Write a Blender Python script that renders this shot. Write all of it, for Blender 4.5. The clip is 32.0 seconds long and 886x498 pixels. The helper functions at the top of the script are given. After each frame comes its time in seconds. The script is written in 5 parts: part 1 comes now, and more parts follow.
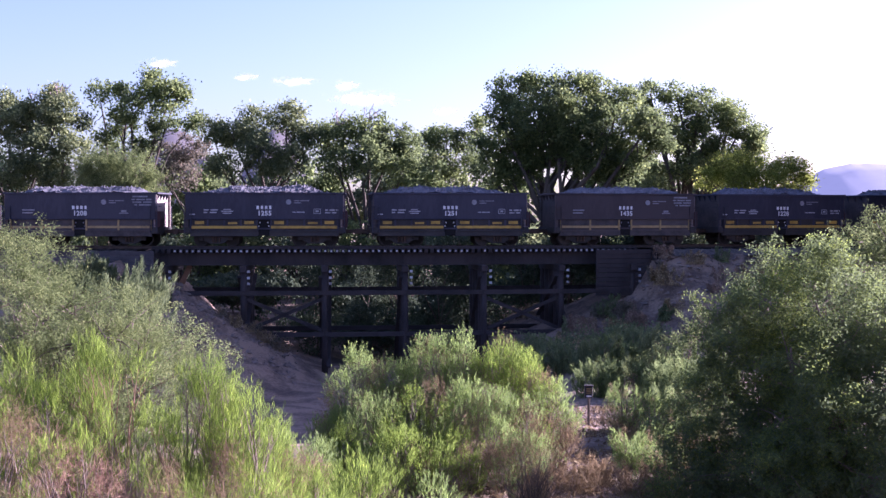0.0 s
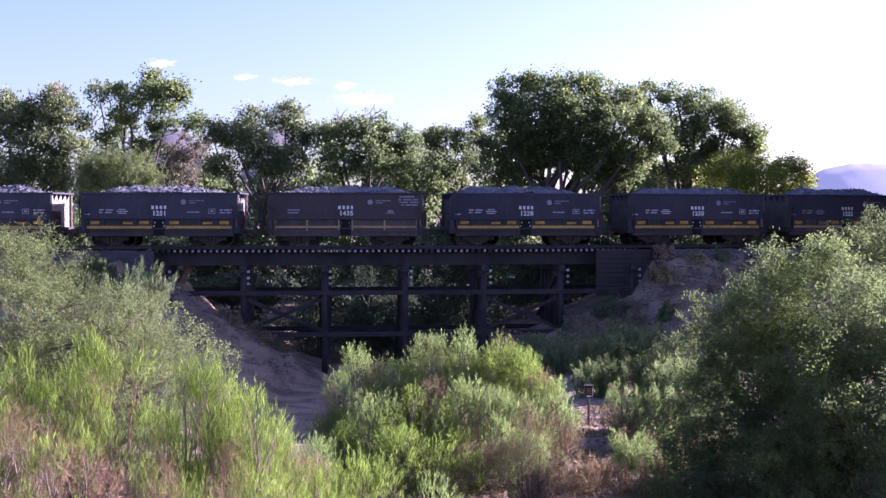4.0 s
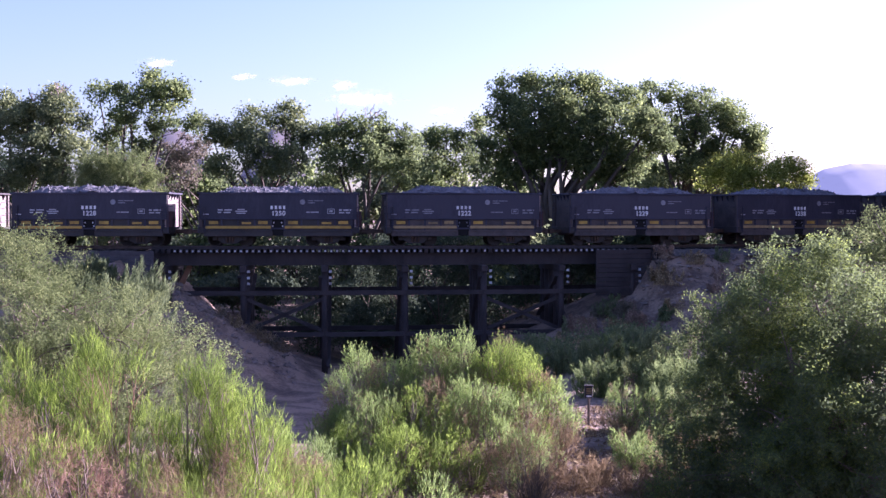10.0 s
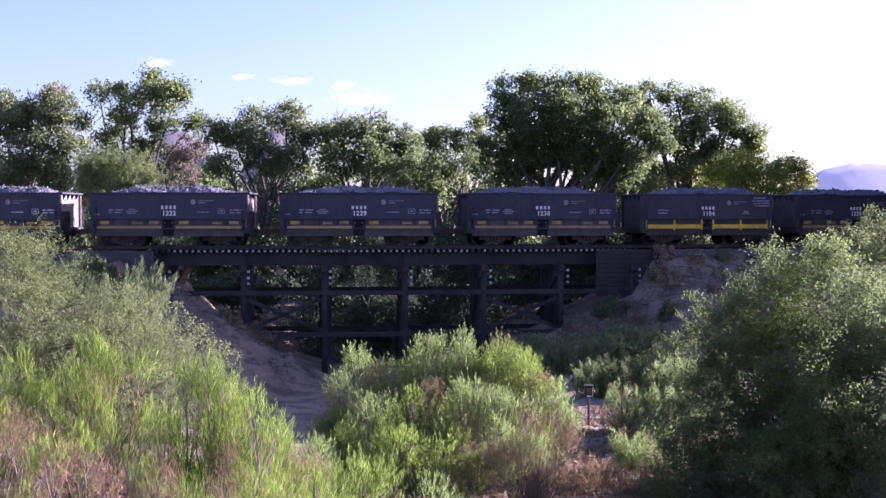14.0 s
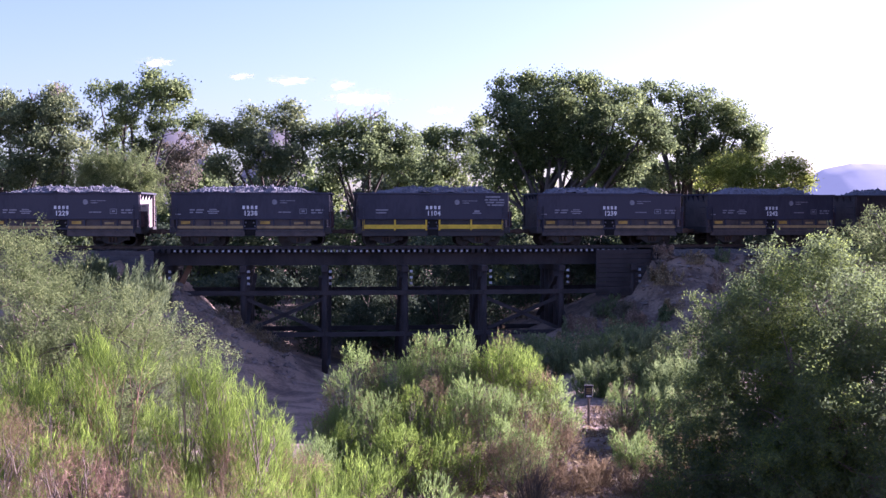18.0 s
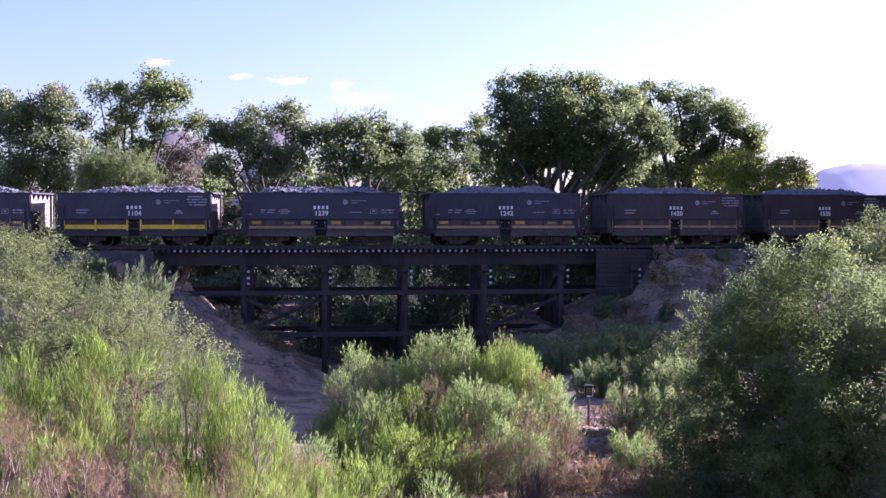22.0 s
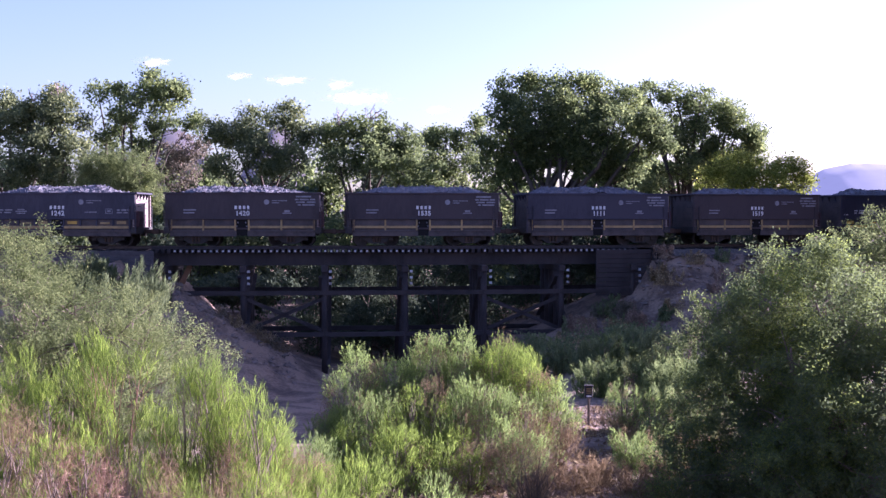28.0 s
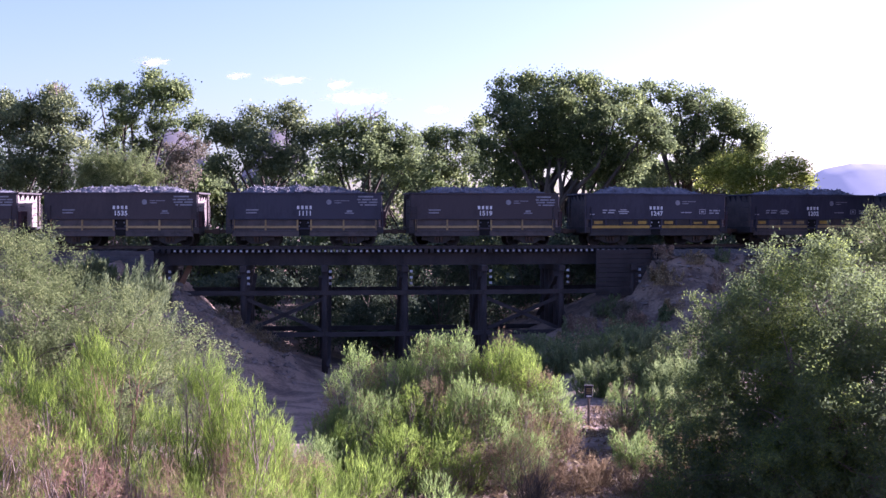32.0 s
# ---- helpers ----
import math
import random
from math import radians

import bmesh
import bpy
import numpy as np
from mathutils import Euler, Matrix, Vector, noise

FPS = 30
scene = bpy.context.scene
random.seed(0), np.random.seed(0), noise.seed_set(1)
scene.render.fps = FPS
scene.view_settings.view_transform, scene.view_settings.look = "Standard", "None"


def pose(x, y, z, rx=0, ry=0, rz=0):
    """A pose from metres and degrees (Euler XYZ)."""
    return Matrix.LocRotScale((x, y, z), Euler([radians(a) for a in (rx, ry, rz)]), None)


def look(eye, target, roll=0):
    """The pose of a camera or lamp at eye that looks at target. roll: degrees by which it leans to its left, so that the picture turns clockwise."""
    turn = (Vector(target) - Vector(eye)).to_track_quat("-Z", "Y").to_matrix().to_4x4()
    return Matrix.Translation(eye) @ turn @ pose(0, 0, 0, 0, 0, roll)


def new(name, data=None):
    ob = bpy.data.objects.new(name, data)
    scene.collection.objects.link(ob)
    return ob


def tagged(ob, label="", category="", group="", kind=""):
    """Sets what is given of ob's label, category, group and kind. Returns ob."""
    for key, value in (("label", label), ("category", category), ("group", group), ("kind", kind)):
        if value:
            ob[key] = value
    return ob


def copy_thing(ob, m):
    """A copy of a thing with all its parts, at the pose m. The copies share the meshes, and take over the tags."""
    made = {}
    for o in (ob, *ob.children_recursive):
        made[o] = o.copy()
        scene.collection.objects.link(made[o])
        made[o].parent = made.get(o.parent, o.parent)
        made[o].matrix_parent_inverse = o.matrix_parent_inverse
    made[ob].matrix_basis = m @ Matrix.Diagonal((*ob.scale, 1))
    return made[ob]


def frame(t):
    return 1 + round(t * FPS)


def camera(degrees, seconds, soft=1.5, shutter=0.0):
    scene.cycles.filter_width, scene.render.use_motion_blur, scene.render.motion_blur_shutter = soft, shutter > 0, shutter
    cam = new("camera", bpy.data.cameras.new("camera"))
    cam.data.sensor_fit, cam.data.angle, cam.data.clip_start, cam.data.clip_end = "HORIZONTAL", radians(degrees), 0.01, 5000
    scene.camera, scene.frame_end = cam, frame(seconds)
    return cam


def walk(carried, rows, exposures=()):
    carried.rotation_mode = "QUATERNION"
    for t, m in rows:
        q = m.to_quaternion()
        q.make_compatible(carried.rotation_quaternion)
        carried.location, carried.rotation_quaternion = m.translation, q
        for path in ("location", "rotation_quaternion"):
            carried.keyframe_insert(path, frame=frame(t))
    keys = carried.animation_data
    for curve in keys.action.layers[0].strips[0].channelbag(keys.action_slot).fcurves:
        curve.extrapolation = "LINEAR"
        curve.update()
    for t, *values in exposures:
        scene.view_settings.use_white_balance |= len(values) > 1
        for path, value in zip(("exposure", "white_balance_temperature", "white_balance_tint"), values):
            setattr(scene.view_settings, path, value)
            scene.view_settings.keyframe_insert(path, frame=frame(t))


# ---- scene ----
# Places: x along the view's width, y away from the camera, z up; the top of the rails is z = 0.
cam = camera(40.07, 32.0, soft=1.42)
EYE = (0.0, 0.0, 1.54)
VIEW = look(EYE, (0.0, 100.0, -0.925))
walk(cam, [(0.0, VIEW), (32.0, VIEW)], [(0.0, 2.08, 5600, 50), (32.0, 2.08, 5600, 50)])

# ---- world, sun, exposure ----
SUN_AZ, SUN_EL = 63.0, 19.5          # degrees right of the view, degrees up
world = bpy.data.worlds.new("sky")
scene.world = world
world.use_nodes = True
wn = world.node_tree.nodes
sky = wn.new("ShaderNodeTexSky")
sky.sky_type, sky.sun_disc = "NISHITA", False
sky.sun_elevation, sky.sun_rotation = radians(SUN_EL), radians(SUN_AZ)
sky.altitude, sky.air_density, sky.dust_density, sky.ozone_density = 600, 1.0, 2.4, 2.3
wn["Background"].inputs["Strength"].default_value = 0.06
world.node_tree.links.new(sky.outputs[0], wn["Background"].inputs["Color"])
sun = new("sun", bpy.data.lights.new("sun", "SUN"))
sun.data.energy, sun.data.angle, sun.data.color = 5.0, radians(0.53), (1.0, 0.93, 0.82)
SUN_DIR = Vector((math.sin(radians(SUN_AZ)) * math.cos(radians(SUN_EL)), math.cos(radians(SUN_AZ)) * math.cos(radians(SUN_EL)), math.sin(radians(SUN_EL))))
sun.matrix_basis = look(SUN_DIR * 200, (0, 0, 0))


# ---- materials ----
def nodes_of(name):
    m = bpy.data.materials.new(name)
    m.use_nodes = True
    nt = m.node_tree
    return m, nt.nodes, nt.links, nt.nodes["Principled BSDF"]


def surface(name, c1, c2, rough=0.85, scale=1.5, fine=14.0, bump=0.25, metal=0.0, spread=0.2, streak=1.0, c3=None, dist=0.03):
    """Two scales of noise between two or three colours, grain in the relief, a little change from piece to piece."""
    m, n, k, b = nodes_of(name)
    tc = n.new("ShaderNodeTexCoord")
    mp = n.new("ShaderNodeMapping")
    mp.inputs["Scale"].default_value = (1, 1, streak)
    k.new(tc.outputs["Object"], mp.inputs["Vector"])
    n1, n2 = n.new("ShaderNodeTexNoise"), n.new("ShaderNodeTexNoise")
    n1.inputs["Scale"].default_value, n1.inputs["Detail"].default_value = scale, 5
    n2.inputs["Scale"].default_value, n2.inputs["Detail"].default_value = fine, 4
    for q in (n1, n2):
        k.new(mp.outputs[0], q.inputs["Vector"])
    info = n.new("ShaderNodeObjectInfo")
    mix = n.new("ShaderNodeMath")
    mix.operation = "MULTIPLY_ADD"
    mix.inputs[1].default_value = 0.45
    k.new(n2.outputs[0], mix.inputs[0])
    k.new(n1.outputs[0], mix.inputs[2])
    ad = n.new("ShaderNodeMath")
    ad.operation = "MULTIPLY_ADD"
    ad.inputs[1].default_value = spread
    k.new(info.outputs["Random"], ad.inputs[0])
    k.new(mix.outputs[0], ad.inputs[2])
    ramp = n.new("ShaderNodeValToRGB")
    e = ramp.color_ramp.elements
    e[0].position, e[0].color = 0.5, (*c1, 1)
    e[1].position, e[1].color = 0.95, (*c2, 1)
    if c3:
        x = e.new(0.78)
        x.color = (*c3, 1)
    k.new(ad.outputs[0], ramp.inputs[0])
    k.new(ramp.outputs[0], b.inputs["Base Color"])
    b.inputs["Roughness"].default_value, b.inputs["Metallic"].default_value = rough, metal
    if bump:
        bp = n.new("ShaderNodeBump")
        bp.inputs["Strength"].default_value, bp.inputs["Distance"].default_value = bump, dist
        k.new(mix.outputs[0], bp.inputs["Height"])
        k.new(bp.outputs[0], b.inputs["Normal"])
    return m


def foliage(name, c1, c2, c3=None, through_light=0.4, patch=0.6, rough=0.7):
    """Leaves: colour from leaf to leaf and from bough to bough, light shining through them."""
    m, n, k, b = nodes_of(name)
    geo, tc, ns = n.new("ShaderNodeNewGeometry"), n.new("ShaderNodeTexCoord"), n.new("ShaderNodeTexNoise")
    ns.inputs["Scale"].default_value, ns.inputs["Detail"].default_value = patch, 3
    k.new(tc.outputs["Object"], ns.inputs["Vector"])
    a = n.new("ShaderNodeMath")
    a.operation, a.inputs[1].default_value = "MULTIPLY_ADD", 0.5
    k.new(geo.outputs["Random Per Island"], a.inputs[0])
    k.new(ns.outputs[0], a.inputs[2])
    ramp = n.new("ShaderNodeValToRGB")
    e = ramp.color_ramp.elements
    e[0].position, e[0].color = 0.5, (*c1, 1)
    e[1].position, e[1].color = 0.92, (*c2, 1)
    if c3:
        x = e.new(0.99)
        x.color = (*c3, 1)
    k.new(a.outputs[0], ramp.inputs[0])
    k.new(ramp.outputs[0], b.inputs["Base Color"])
    b.inputs["Roughness"].default_value = rough
    b.inputs["Specular IOR Level"].default_value = 0.07
    tr, mx, out = n.new("ShaderNodeBsdfTranslucent"), n.new("ShaderNodeMixShader"), n["Material Output"]
    k.new(ramp.outputs[0], tr.inputs[0])
    mx.inputs[0].default_value = through_light
    k.new(b.outputs[0], mx.inputs[1])
    k.new(tr.outputs[0], mx.inputs[2])
    k.new(mx.outputs[0], out.inputs["Surface"])
    return m


M_BARK = surface("bark", (0.035, 0.028, 0.022), (0.11, 0.088, 0.07), 0.95, 2.0, 18, 0.6, streak=0.3)
M_TWIG = surface("twig", (0.09, 0.07, 0.055), (0.22, 0.17, 0.13), 0.9, 3.0, 20, 0.2)
M_DRYTWIG = surface("dry_twig", (0.20, 0.15, 0.12), (0.42, 0.34, 0.29), 0.9, 3.0, 20, 0.2)
M_COTTON = foliage("cottonwood_leaf", (0.098, 0.136, 0.064), (0.205, 0.262, 0.104), (0.29, 0.35, 0.125), 0.7, 0.35)
M_COTTON2 = foliage("cottonwood_leaf_pale", (0.105, 0.138, 0.076), (0.215, 0.258, 0.118), (0.31, 0.35, 0.16), 0.7, 0.35)
M_YELLOWG = foliage("young_leaf", (0.16, 0.20, 0.05), (0.33, 0.39, 0.09), (0.46, 0.50, 0.125), 0.76, 0.5)
M_GREYLEAF = foliage("grey_leaf", (0.12, 0.115, 0.085), (0.23, 0.21, 0.155), (0.30, 0.24, 0.18), 0.45, 0.8)
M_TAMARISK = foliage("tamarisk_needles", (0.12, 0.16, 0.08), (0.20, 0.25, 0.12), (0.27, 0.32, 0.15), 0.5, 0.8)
M_MESQUITE = foliage("mesquite_leaf", (0.11, 0.14, 0.06), (0.21, 0.265, 0.10), (0.30, 0.345, 0.14), 0.62, 0.9)
M_MESQUITE2 = foliage("mesquite_leaf_dark", (0.12, 0.155, 0.085), (0.165, 0.22, 0.07), (0.235, 0.295, 0.075), 0.68, 0.9)
M_BROOM = foliage("broom_green", (0.115, 0.16, 0.045), (0.22, 0.32, 0.058), (0.335, 0.44, 0.08), 0.74, 2.4)
M_BROOM2 = foliage("broom_grey_green", (0.15, 0.21, 0.08), (0.215, 0.30, 0.09), (0.28, 0.37, 0.105), 0.78, 2.2)
M_PALEGREEN = foliage("pale_green_needles", (0.13, 0.175, 0.075), (0.22, 0.285, 0.11), (0.285, 0.35, 0.135), 0.66, 1.5)
M_DRYBROOM = foliage("dried_broom", (0.21, 0.13, 0.095), (0.38, 0.25, 0.175), (0.46, 0.33, 0.22), 0.4, 1.5)
M_BROWNBROOM = foliage("brown_broom", (0.15, 0.11, 0.065), (0.27, 0.20, 0.115), (0.35, 0.27, 0.15), 0.4, 1.5)
M_DRYBLOOM = foliage("dry_bloom", (0.22, 0.155, 0.12), (0.38, 0.28, 0.21), (0.46, 0.37, 0.26), 0.35, 1.5)
M_STRAW = foliage("straw", (0.20, 0.15, 0.08), (0.40, 0.31, 0.18), (0.48, 0.40, 0.25), 0.3, 1.5)
M_LITTER = foliage("leaf_litter", (0.10, 0.07, 0.05), (0.24, 0.17, 0.12), (0.36, 0.28, 0.19), 0.15, 0.8)
M_UNDER = foliage("underbrush_leaf", (0.075, 0.105, 0.07), (0.13, 0.17, 0.10), (0.17, 0.21, 0.12), 0.4, 0.5)
M_SAND = surface("sand", (0.055, 0.039, 0.030), (0.28, 0.20, 0.145), 0.95, 0.6, 6.0, 1.0, c3=(0.145, 0.102, 0.076), dist=0.2)
M_TIMBER = surface("creosoted_timber", (0.010, 0.0085, 0.0095), (0.040, 0.031, 0.032), 0.85, 1.2, 16, 0.4, streak=0.5)
M_TIMBER_SUNLIT = surface("sunlit_timber_colour", (0.26, 0.14, 0.09), (0.46, 0.27, 0.18), 0.85, 1.2, 16, 0.3)
M_PLATE = surface("galvanised_plate", (0.12, 0.12, 0.13), (0.42, 0.42, 0.44), 0.6, 4, 20, 0.1, spread=0.4)
M_RAIL = surface("rail_steel", (0.03, 0.02, 0.016), (0.08, 0.055, 0.045), 0.55, 2, 20, 0.1, metal=0.6)
M_BALLAST = surface("ballast", (0.045, 0.04, 0.038), (0.15, 0.13, 0.115), 0.95, 3.0, 22, 0.9, dist=0.08)
M_ROCK = surface("rock", (0.09, 0.072, 0.062), (0.27, 0.21, 0.18), 0.95, 3.0, 14, 0.5)
M_NAVY = surface("navy_car_paint", (0.009, 0.0105, 0.024), (0.031, 0.030, 0.051), 0.6, 0.7, 9, 0.08, streak=0.35, spread=0.25, c3=(0.0175, 0.0185, 0.037))
M_BROWN = surface("rust_brown_car_paint", (0.020, 0.016, 0.021), (0.050, 0.037, 0.042), 0.7, 0.7, 9, 0.1, streak=0.35, spread=0.25)
M_BLACK = surface("black_car_steel", (0.010, 0.010, 0.013), (0.034, 0.030, 0.031), 0.65, 1.2, 12, 0.15)
# near-black colour that stands in for the shade of the cars' middle bay
M_BAY_SHADE = surface("bay_shade_colour", (0.002, 0.002, 0.003), (0.007, 0.006, 0.007), 0.95, 2, 10, 0.1)
M_DUSTY = surface("dusty_car_steel", (0.030, 0.026, 0.030), (0.088, 0.072, 0.070), 0.8, 1.5, 10, 0.15)
M_YELLOW = surface("yellow_stripe", (0.20, 0.12, 0.02), (0.47, 0.29, 0.05), 0.6, 2.0, 12, 0.05)
M_BRIGHT = surface("bright_stripe", (0.34, 0.22, 0.012), (0.70, 0.47, 0.03), 0.6, 2.0, 12, 0.05)
M_WALL = surface("grey_weathered_timber", (0.035, 0.032, 0.037), (0.095, 0.085, 0.09), 0.9, 1.2, 14, 0.3, streak=2.0)
M_OCHRE = surface("faded_stripe", (0.14, 0.10, 0.05), (0.36, 0.25, 0.11), 0.7, 2.0, 12, 0.05)
M_WHITE = surface("white_lettering", (0.45, 0.45, 0.46), (0.75, 0.75, 0.76), 0.7, 4, 20, 0.0)
M_FAINT = surface("faded_lettering", (0.10, 0.10, 0.12), (0.26, 0.26, 0.29), 0.7, 4, 20, 0.0)
M_RUST = surface("rust_red_steel", (0.022, 0.008, 0.010), (0.055, 0.020, 0.023), 0.8, 2, 12, 0.15)
M_ENDWALL = surface("primed_end_wall", (0.13, 0.098, 0.092), (0.28, 0.225, 0.215), 0.8, 1.2, 8, 0.2, spread=0.5)
M_ORE = surface("crushed_ore", (0.045, 0.046, 0.060), (0.155, 0.153, 0.178), 0.8, 2.2, 16, 1.0, dist=0.1)
M_WHEEL = surface("wheel_steel", (0.012, 0.010, 0.009), (0.04, 0.032, 0.028), 0.6, 3, 20, 0.1, metal=0.3)


# ---- mesh helpers ----
class Shape:
    """Gathers vertices and faces for one mesh."""

    def __init__(self):
        self.v, self.f = [], []

    def box(self, x0, x1, y0, y1, z0, z1, m=None):
        n = len(self.v)
        for p in ((x0, y0, z0), (x1, y0, z0), (x1, y1, z0), (x0, y1, z0), (x0, y0, z1), (x1, y0, z1), (x1, y1, z1), (x0, y1, z1)):
            self.v.append(tuple(m @ Vector(p)) if m else p)
        self.f += [tuple(n + i for i in q) for q in ((3, 2, 1, 0), (4, 5, 6, 7), (0, 1, 5, 4), (1, 2, 6, 5), (2, 3, 7, 6), (3, 0, 4, 7))]
        return self

    def beam(self, a, b, w, h, up=(0, 0, 1)):
        a, b = Vector(a), Vector(b)
        d = b - a
        y = Vector(up).cross(d).normalized()
        z = d.normalized().cross(y)
        m = Matrix.Translation(a) @ Matrix((d.normalized(), y, z)).transposed().to_4x4()
        return self.box(0, d.length, -w / 2, w / 2, -h / 2, h / 2, m)

    def tube(self, pts, radii, sides=6, cap=True):
        n = len(self.v)
        pts = [Vector(p) for p in pts]
        for i, (p, r) in enumerate(zip(pts, radii)):
            d = (pts[min(i + 1, len(pts) - 1)] - pts[max(i - 1, 0)]).normalized()
            a = d.cross(Vector((0.3, 0.9, 0.2)) if abs(d.z) > 0.9 else Vector((0, 0, 1))).normalized()
            b = d.cross(a)
            for j in range(sides):
                t = 2 * math.pi * j / sides
                self.v.append(tuple(p + (a * math.cos(t) + b * math.sin(t)) * r))
        for i in range(len(pts) - 1):
            for j in range(sides):
                q = n + i * sides
                self.f.append((q + j, q + (j + 1) % sides, q + sides + (j + 1) % sides, q + sides + j))
        if cap:
            self.f.append(tuple(n + j for j in range(sides))[::-1])
            self.f.append(tuple(n + (len(pts) - 1) * sides + j for j in range(sides)))
        return self

    def mesh(self, name, material, smooth=False):
        me = bpy.data.meshes.new(name)
        me.from_pydata(self.v, [], self.f)
        me.materials.append(material)
        if smooth:
            me.shade_smooth()
        return me


def soften(me, width=0.02, segments=1):
    """Bevels the hard edges of a mesh."""
    bm = bmesh.new()
    bm.from_mesh(me)
    bmesh.ops.recalc_face_normals(bm, faces=bm.faces)
    bmesh.ops.bevel(bm, geom=[e for e in bm.edges if e.is_manifold and e.calc_face_angle(0) > 0.6], offset=width, segments=segments, affect="EDGES")
    bm.to_mesh(me)
    bm.free()
    return me


def part(name, me, parent, m=None, label="", kind=""):
    ob = new(name, me)
    if kind:
        ob["kind"] = kind
    ob.parent = parent
    if m is not None:
        ob.matrix_basis = m
    if label:
        ob["label"] = label
    return ob


def quads(name, corners, material):
    """A mesh of separate four-cornered pieces; corners: (n, 4, 3)."""
    n = len(corners)
    me = bpy.data.meshes.new(name)
    me.vertices.add(4 * n)
    me.vertices.foreach_set("co", np.ascontiguousarray(corners, dtype=np.float32).ravel())
    me.loops.add(4 * n)
    me.loops.foreach_set("vertex_index", np.arange(4 * n, dtype=np.int32))
    me.polygons.add(n)
    me.polygons.foreach_set("loop_start", np.arange(0, 4 * n, 4, dtype=np.int32))
    me.update(calc_edges=True)
    me.materials.append(material)
    return me


def unit(v):
    return v / np.maximum(np.linalg.norm(v, axis=-1, keepdims=True), 1e-6)


def leaves(rng, centres, length, width, lean=None, lean_amount=0.0, fold=0.15):
    """Leaf blades about the centres: pointed four-cornered blades, turned at random or leaning along a direction."""
    n = len(centres)
    d = unit(rng.normal(size=(n, 3)))
    if lean is not None:
        d = unit(d * (1 - lean_amount) + lean * lean_amount)
    side = unit(np.cross(d, unit(rng.normal(size=(n, 3)))))
    k = rng.uniform(0.6, 1.3, (n, 1))
    a, b = d * length * k / 2, side * width * k / 2
    up = np.cross(d, side) * width * fold
    return np.stack([centres - a, centres + b - a * 0.1 + up, centres + a, centres - b - a * 0.1 + up], 1)


# ---- the lie of the land ----
TURN, RADIUS, HEAD = 0.00871, 114.8, 0.1349     # the curve of the line: per metre, metres, heading where x = 0
MID = (-RADIUS * math.sin(HEAD), 69.4 + RADIUS * math.cos(HEAD))


def on_line(s, lat=0.0):
    """The place s metres along the line and lat metres from its middle towards the camera, and its heading."""
    a = HEAD + TURN * s
    r = RADIUS - 1.5 + lat
    return MID[0] + r * math.sin(a), MID[1] - r * math.cos(a), a


def line_pose(s, z=0.0, lat=0.0):
    x, y, a = on_line(s, lat)
    return pose(x, y, z, 0, 0, math.degrees(a))


def ease(x, a, b):
    t = np.clip((x - a) / (b - a), 0, 1)
    return t * t * (3 - 2 * t)


def rough(x, y, size, seed=0.0):
    """Smooth unevenness, about -1 to 1."""
    x, y = x / size + seed, y / size - seed * 1.7
    return (np.sin(x * 1.9 + 1.3 * np.sin(y * 1.1)) * np.cos(y * 2.3 + 1.7 * np.sin(x * 0.7)) + 0.5 * np.sin(3.7 * x + 2.9 * y) * np.cos(4.3 * y - 1.9 * x)) / 1.5


def land(x, y):
    """The height of the ground."""
    x, y = np.asarray(x, float), np.asarray(y, float)
    z = -0.08 - 4.1 * ease(y, 3.0, 20.0) - 0.3 * ease(y, 15, 40)
    wash = np.exp(-((x + 4.5 - 0.05 * (y - 50)) / 7.5) ** 4) * ease(y, 29, 46)
    z = z - wash * 2.2 * (1 - ease(y, 78, 100)) - 0.6 * ease(y, 45, 66) * (1 - ease(y, 80, 100))
    z = z + 2.0 * ease(y, 92, 140) + 0.13 * rough(x, y, 3.1) + 0.25 * rough(x, y, 11.0, 3.0) * ease(y, 10, 30)
    dx, dy = x - MID[0], y - MID[1]
    lat = np.hypot(dx, dy) - (RADIUS - 1.5)
    s = (np.arctan2(dx, -dy) - HEAD) / TURN
    out = np.maximum(np.abs(lat) - 2.3, 0)
    near = np.exp(-((s / 120) ** 4)) * (np.abs(lat) < 60)
    # the fills end in timber walls; before each wall a spill of sand runs down into the wash
    fill = -0.5 - out * 0.60
    left = -2.08 - 0.60 * np.hypot(np.maximum(s + 15.1, 0), out * 0.55) - 0.42 * np.clip(2.5 - lat, 0, 3.2) * ease(s, -15.6, -13.0)
    right = -2.70 - 0.42 * np.hypot(np.maximum(11.6 - s, 0), out * 0.9)
    bank = np.where(s < 0, left + (np.maximum(fill, left) - left) * (1 - ease(s, -17.6, -17.0)), right + (np.maximum(fill, right) - right) * ease(s, 11.0, 12.9))
    bank = bank + (0.16 * rough(x, y, 1.1, 5.0) + 0.10 * rough(x, y, 0.6, 2.0)) * (out > 0.1) + 0.2 * rough(x, y, 3.7, 9.0) * (out > 0.1)
    return np.where(near > 0.1, np.maximum(z, bank), z)


def floor_at(x, y):
    return float(land(x, y))


# ---- ground ----
def graded(inner, far, step, grow):
    v = list(np.arange(inner[0], inner[1] + 1e-6, step))
    d = step
    while v[-1] < far[1]:
        d *= grow
        v.append(v[-1] + d)
    d = step
    while v[0] > far[0]:
        d *= grow
        v.insert(0, v[0] - d)
    return np.array(v)


